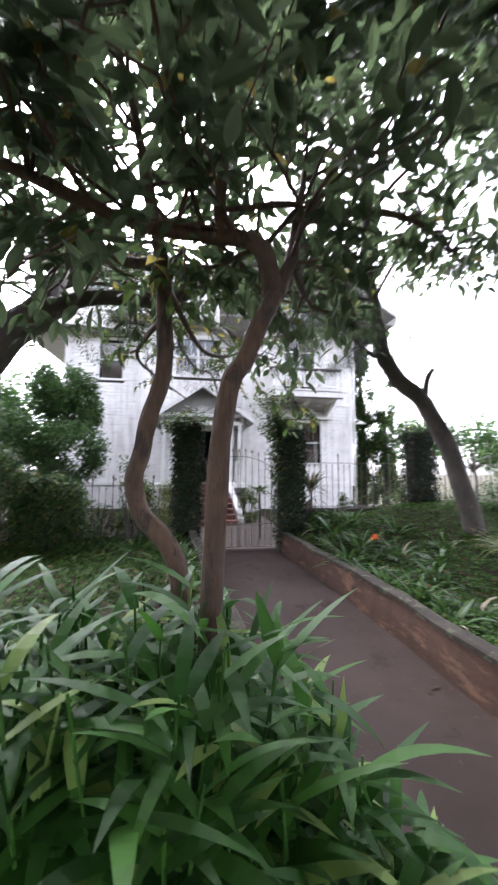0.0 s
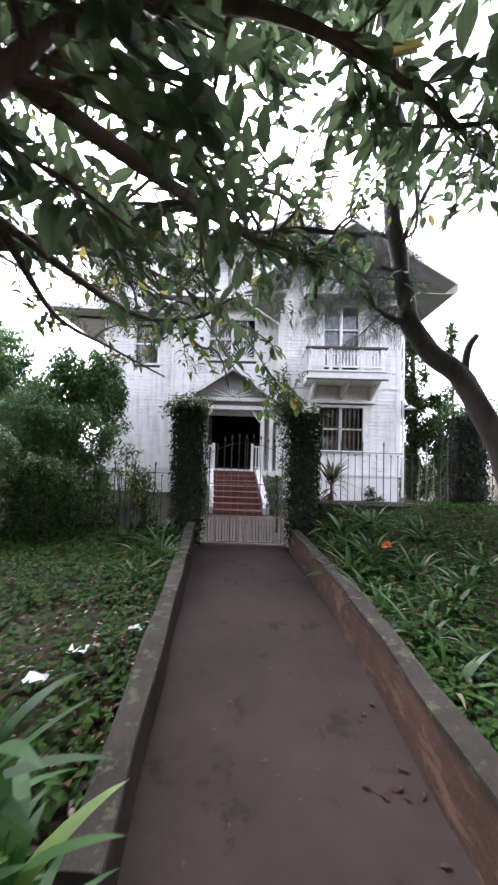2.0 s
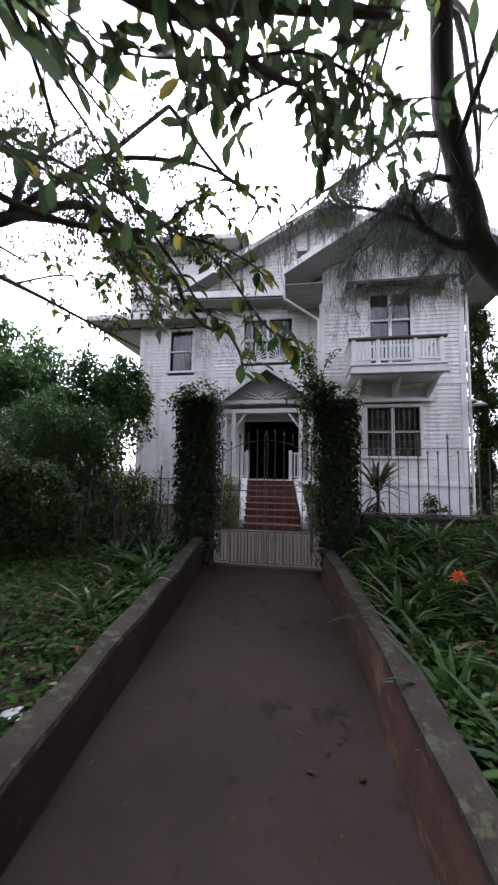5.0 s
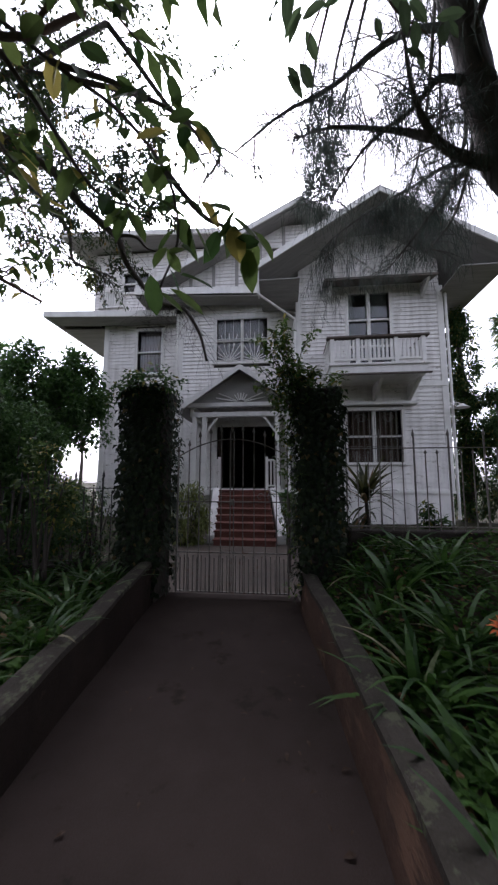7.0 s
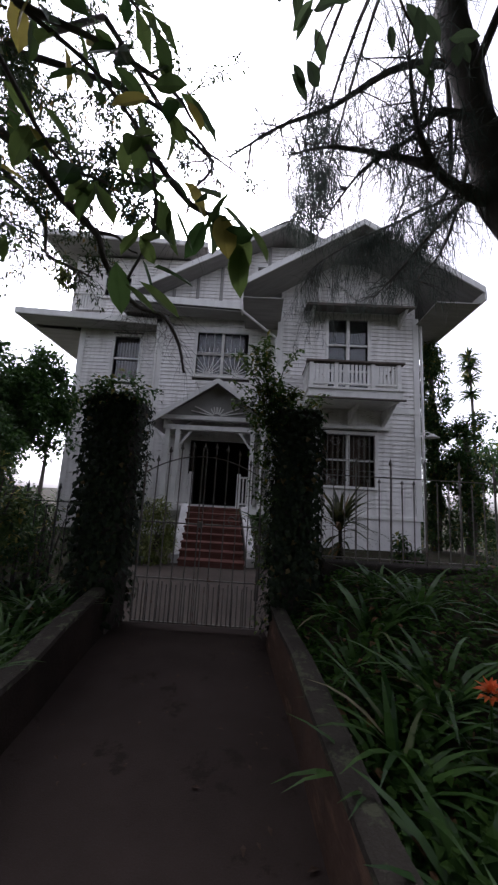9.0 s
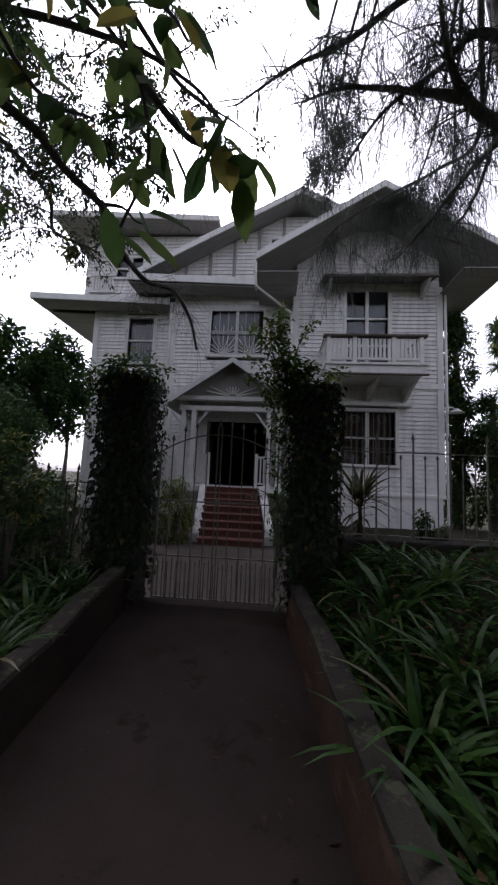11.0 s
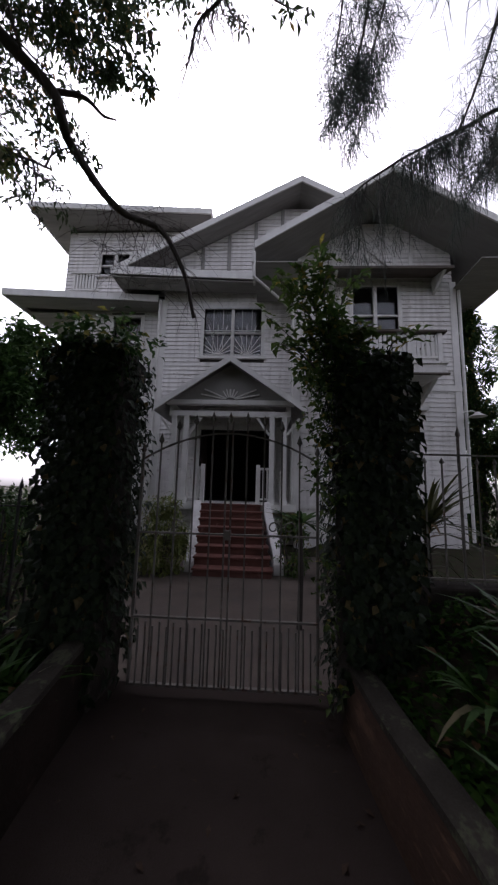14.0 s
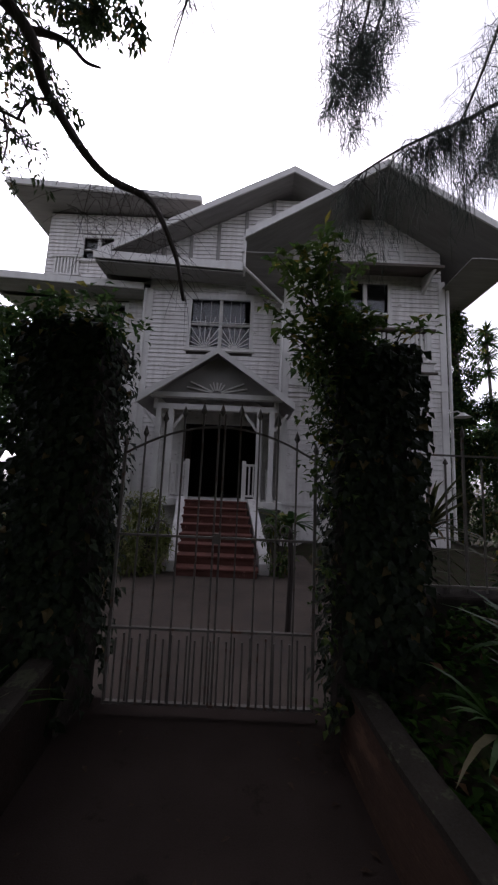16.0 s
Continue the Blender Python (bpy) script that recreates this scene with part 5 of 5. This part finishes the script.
def creeper_column(x, y, h, r, label):
    """A trunk wholly wrapped in hanging creeper."""
    e = thing("tree", label, "tree", "garden trees")
    w, l = Shape(), Shape()
    limb(w, [(x, y, -0.3), (x + 0.1, y, h * 0.4), (x - 0.05, y, h * 0.95)], 0.2, 0.08, 5, 8)
    for _ in range(int(h * 22)):
        z = rnd(0.2, h)
        a, k = rnd(0, 6.28), rnd(0.15, 0.85) * r * (0.75 + 0.3 * math.sin(z * 2.3))
        cloud(l, (x + k * math.cos(a), y + k * math.sin(a), z), (0.26, 0.26, 0.34), 90, 0.17, 0.075, -1, 0.2)
    w.make("trunk", M_BARK2, e)
    l.make("leaves", M_HEDGE, e)


creeper_column(9.35, 15.6, 7.7, 0.85, "dark creeper-clad tree beside the house corner")
creeper_column(10.1, 14.8, 4.7, 1.3, "dark creeper-clad shrubby tree beside the house")
far_tree(18.0, 24.0, 6.0, 3.0, M_FAR, "pale green distant tree", 9, 300, (0.4, 0.2))
far_tree(24.0, 22.0, 5.5, 3.2, M_FAR, "pale green distant tree", 9, 300, (0.4, 0.2))
far_tree(15.0, 15.0, 4.2, 2.0, M_FAR, "pale green distant tree", 9, 300, (0.3, 0.14))


# trees added behind and beside the view, to block light from the path
for x, y, h in ((-4.5, -3.5, 8.0), (0.5, -5.0, 9.0), (5.5, -3.0, 8.5), (8.5, 1.0, 8.0), (-6.0, 1.0, 8.0), (3.0, -9.0, 10.0), (-9.0, -8.0, 10.0), (10.0, -7.0, 10.0)):
    far_tree(x, y, h, 3.0, M_CANOPY, "tall dense tree added out of view to block light from the path", 26, 560, (0.36, 0.22))


def light_block_tree(x, y, spread_x, spread_y):
    """A tall tree with a wide crown over the path, added to block sky light."""
    e = thing("tree", "tall tree added mostly out of view, its crown blocking sky light", "tree", "garden trees")
    w, l = Shape(), Shape()
    limb(w, [(x, y, -0.2), (x + 0.2, y + 0.1, 3.0), (x + 0.1, y, 6.0), (x * 0.8, y, 7.5)], 0.28, 0.14, 6, 10, 0.1)
    for _ in range(58):
        c = Vector((rnd(*spread_x), rnd(*spread_y), rnd(7.3, 9.6)))
        limb(w, [(x + 0.1, y, 6.0), tuple((Vector((x, y, 7.0)) + c) / 2), tuple(c)], 0.07, 0.015, 4, 6)
        for _ in range(5):
            cloud(l, c + rdir() * 0.8, (0.6, 0.6, 0.35), 62, 0.34, 0.19)
    w.make("trunk", M_BARK2, e)
    l.make("leaves", M_CANOPY, e)


# crowns added mostly above the view, to darken path and beds
light_block_tree(-3.6, 0.4, (-6.5, 1.6), (-3.5, 4.6))
light_block_tree(7.0, -0.8, (1.4, 9.0), (-3.5, 4.8))


def dracaena(x, y, h, label):
    e = thing("dracaena", label, "tree", "garden trees")
    w, l = Shape(), Shape()
    limb(w, [(x, y, -0.2), (x + 0.1, y, h * 0.5), (x, y, h)], 0.09, 0.06, 5, 7)
    for z in (h, h * 0.94, h * 0.87, h * 0.78):
        for _ in range(90):
            a = rnd(0, 6.28)
            l.blade(Vector((x, y, z)), Vector((math.cos(a), math.sin(a), rnd(-0.3, 1.2))), rnd(0.6, 0.95), 0.09, 1.2, 4)
    w.make("trunk", M_BARK2, e)
    l.make("leaves", M_HEDGE, e)


dracaena(13.6, 20.0, 9.4, "slim dracaena tree with tufted dark leaves")

# low plants with tufted leaves behind the fence
M_BRONZE = leaf_mat("bronze_leaf", (0.03, 0.04, 0.016), (0.1, 0.105, 0.04), (0.2, 0.13, 0.06), 0.15, 0.3)
cordy = thing("cordyline", "bronze-green cordyline plant behind the fence", "plant", at=(3.88, 7.35, -0.1))
crown_s, skirt_s, cst = Shape(), Shape(), Shape()
for k in range(64):
    a = rnd(0, 6.28)
    crown_s.blade(Vector((0, 0, 1.28 + rnd(-0.08, 0.05))), Vector((math.cos(a), math.sin(a), rnd(0.1, 2.4))), rnd(0.4, 0.78), rnd(0.05, 0.08), rnd(0.5, 1.2), 5)
for k in range(34):
    a = rnd(0, 6.28)
    skirt_s.blade(Vector((0, 0, rnd(0.8, 1.2))), Vector((math.cos(a), math.sin(a), rnd(-0.6, 0.5))), rnd(0.35, 0.6), rnd(0.045, 0.07), rnd(0.9, 1.6), 5)
cst.tube([(0, 0, 0), (0.03, 0, 0.6), (0, 0, 1.3)], [0.032, 0.027, 0.025], 7)
crown_s.make("crown", M_BRONZE, cordy)
skirt_s.make("drooping_leaves", M_BRONZE, cordy)
cst.make("stem", M_TWIG, cordy)
broad = strap_plant(2.85, 8.3, 1.15, 24, 0.5, 0.1, "broad_leaf_plant", "broad-leaved plant beside the gate pillar", M_HEDGE, "", (-0.1, 0.9), 0.8)
bst = Shape()
bst.tube([(2.85, 8.3, -0.15), (2.87, 8.3, 0.6), (2.85, 8.3, 1.18)], [0.035, 0.03, 0.025], 7)
bst.make("stem", M_TWIG, broad)

# the lance-leaved bush beside the path's start
bush = thing("bush", "dense bush of long bright green lance leaves", "bush")
bl, bw = Shape(), Shape()
for _ in range(230):
    x, y = rnd(-0.3, 1.72), rnd(0.55, 1.3)
    h = rnd(0.75, 1.2) - 0.33 * step(1.2, 1.75, x)
    lean = Vector((rnd(-0.15, 0.15), rnd(-0.15, 0.15), 0))
    top = Vector((x, y, h)) + lean
    limb(bw, [(x, y, 0.0), (x + lean.x * 0.4, y + lean.y * 0.4, h * 0.5), tuple(top)], 0.006, 0.004, 3, 4)
    for k in range(14):
        f = rnd(0.25, 1.0)
        p = Vector((x, y, 0)) .lerp(top, f)
        a = rnd(0, 6.28)
        bl.blade(p, Vector((math.cos(a), math.sin(a), rnd(0.1, 1.1))), rnd(0.2, 0.36), rnd(0.034, 0.06), rnd(0.3, 1.1), 6)
for _ in range(46):
    x, y, h = rnd(1.5, 2.05), rnd(0.45, 0.8), rnd(0.42, 0.62)
    limb(bw, [(x, y, 0.0), (x, y, h * 0.5), (x, y, h)], 0.006, 0.004, 3, 4)
    for k in range(12):
        a = rnd(0, 6.28)
        bl.blade(Vector((x, y, h * rnd(0.4, 1.0))), Vector((math.cos(a), math.sin(a), rnd(0.1, 1.0))), rnd(0.15, 0.28), rnd(0.03, 0.058), rnd(0.4, 1.3), 5)
bl.make("leaves", M_BUSH, bush)
bw.make("stem", M_BUSH, bush)

# strap-leaf clumps along both beds
for x, y, k, ln in ((3.4, 6.0, 24, 0.42), (3.7, 5.6, 26, 0.45), (3.35, 5.3, 22, 0.4), (4.2, 5.9, 26, 0.45), (3.9, 5.0, 30, 0.5), (3.3, 4.55, 26, 0.42), (3.55, 4.1, 26, 0.4), (4.3, 4.6, 26, 0.42), (3.35, 3.6, 22, 0.36), (3.7, 3.2, 24, 0.4), (4.2, 3.7, 22, 0.36), (3.4, 2.6, 20, 0.32), (4.8, 5.4, 24, 0.4),
                    (0.95, 6.1, 24, 0.45), (0.95, 5.5, 26, 0.5), (1.1, 4.9, 22, 0.42), (0.7, 6.1, 22, 0.45), (1.0, 4.3, 18, 0.35), (0.3, 5.9, 22, 0.4), (-0.2, 6.3, 24, 0.45), (-0.7, 6.1, 20, 0.4), (0.5, 6.45, 26, 0.5), (0.75, 5.2, 20, 0.4), (4.6, 4.1, 22, 0.4), (3.6, 4.75, 26, 0.5), (4.0, 6.3, 22, 0.4), (3.95, 2.8, 18, 0.34), (5.1, 4.6, 20, 0.38)):
    x += 0.16 if 3 < x < 3.5 else 0
    strap_plant(x, y, ground_z(x, y), int(k * 1.25), ln * 1.2, 0.046)
strap_plant(5.5, 3.9, ground_z(5.5, 3.9), 130, 0.75, 0.012, "grass_tuft", "large tuft of pale thin grass on the bank", M_YELLOW, "", (0.4, 1.5), 1.8)

flower = thing("clivia_flower", "orange clivia flower head among strap leaves", "flower")
fs_, fst = Shape(), Shape()
for _ in range(40):
    d = rdir(-0.1, 1)
    fs_.leaf(Vector((3.95, 4.64, 0.6)) + d * 0.02, d, Vector((0, 0, 1)), 0.06, 0.025, 0.2)
fst.tube([(3.95, 4.66, 0.2), (3.95, 4.64, 0.6)], [0.008, 0.006], 6)
fs_.make("petals", M_ORANGE, flower)
fst.make("stem", M_GRASS, flower)
strap_plant(3.98, 4.7, ground_z(3.98, 4.7), 18, 0.4, 0.04)

# ground cover
cover = Shape()
for _ in range(52000):
    if random.random() < 0.5:
        y = rnd(0.3, 6.75)
        x = right_x(y) + 0.19 + 5.2 * random.random() ** 1.35
    else:
        y = rnd(1.2, 6.7)
        x = left_x(y) - 0.16 - 6.5 * random.random() ** 1.5
        if y < 3.6 and x > 0.3 and random.random() < 0.6:
            continue
    z = ground_z(x, y)
    k = rnd(0.04, 0.09)
    cover.leaf(Vector((x, y, z + rnd(0.0, 0.09))), rdir(-0.2, 0.7), Vector((rnd(-.3, .3), rnd(-.3, .3), 1)), k, k * 0.6, rnd(0, 0.3))
tagged(cover.make("ground_cover", M_COVER), "low green ground-cover leaves over the garden beds", "ground cover", kind="stuff")

# ---------------------------------------------------------------- litter
for i in range(110):
    y = rnd(0.8, 6.7)
    x = rnd(left_x(y) + 0.06, right_x(y) - 0.05)
    if i % 3 == 0:
        x = right_x(y) - rnd(0.04, 0.25)
    s = Shape()
    k = rnd(0.03, 0.062)
    a = rnd(0, 6.28)
    s.leaf(Vector((0, 0, 0.006)), Vector((math.cos(a), math.sin(a), 0.12)), Vector((0, 0, 1)), k, k * 0.45, 0.1)
    ob = s.make("fallen_leaf", M_DEAD)
    ob.location = (x, y, 0.0)
    tagged(ob, "curled dry fallen leaf on the concrete path", "leaf", "fallen leaves")
dl = Shape()
for _ in range(1500):
    y = rnd(1.6, 4.5)
    x = left_x(y) - 0.15 - 0.9 * random.random() ** 1.5
    k = rnd(0.03, 0.08)
    dl.leaf(Vector((x, y, ground_z(x, y) + rnd(0.005, 0.05))), rdir(-0.1, 0.3), Vector((0, 0, 1)), k, k * 0.4, 0.2)
tagged(dl.make("leaf_litter", M_DEAD), "brown dead leaf litter beside the low wall", "leaf litter", kind="stuff")
for x, y, k in ((1.39, 3.11, 0.075), (1.08, 2.81, 0.085), (0.98, 2.5, 0.09), (0.72, 2.4, 0.05)):
    s = Shape()
    n = 5
    s.add([((i / n - 0.5) * k * 1.5, (j / n - 0.5) * k, 0.02 + 0.009 * math.sin(i * 1.3 + j * 0.9 + x * 9)) for j in range(n + 1) for i in range(n + 1)], [(j * (n + 1) + i, j * (n + 1) + i + 1, (j + 1) * (n + 1) + i + 1, (j + 1) * (n + 1) + i) for j in range(n) for i in range(n)])
    ob = s.make("litter", M_PAPER)
    mod = ob.modifiers.new("thick", "SOLIDIFY")
    mod.thickness = 0.002
    ob.location = (x, y, ground_z(x, y) + 0.035)
    tagged(ob, "crumpled white paper litter on the grass", "litter", "paper litter")
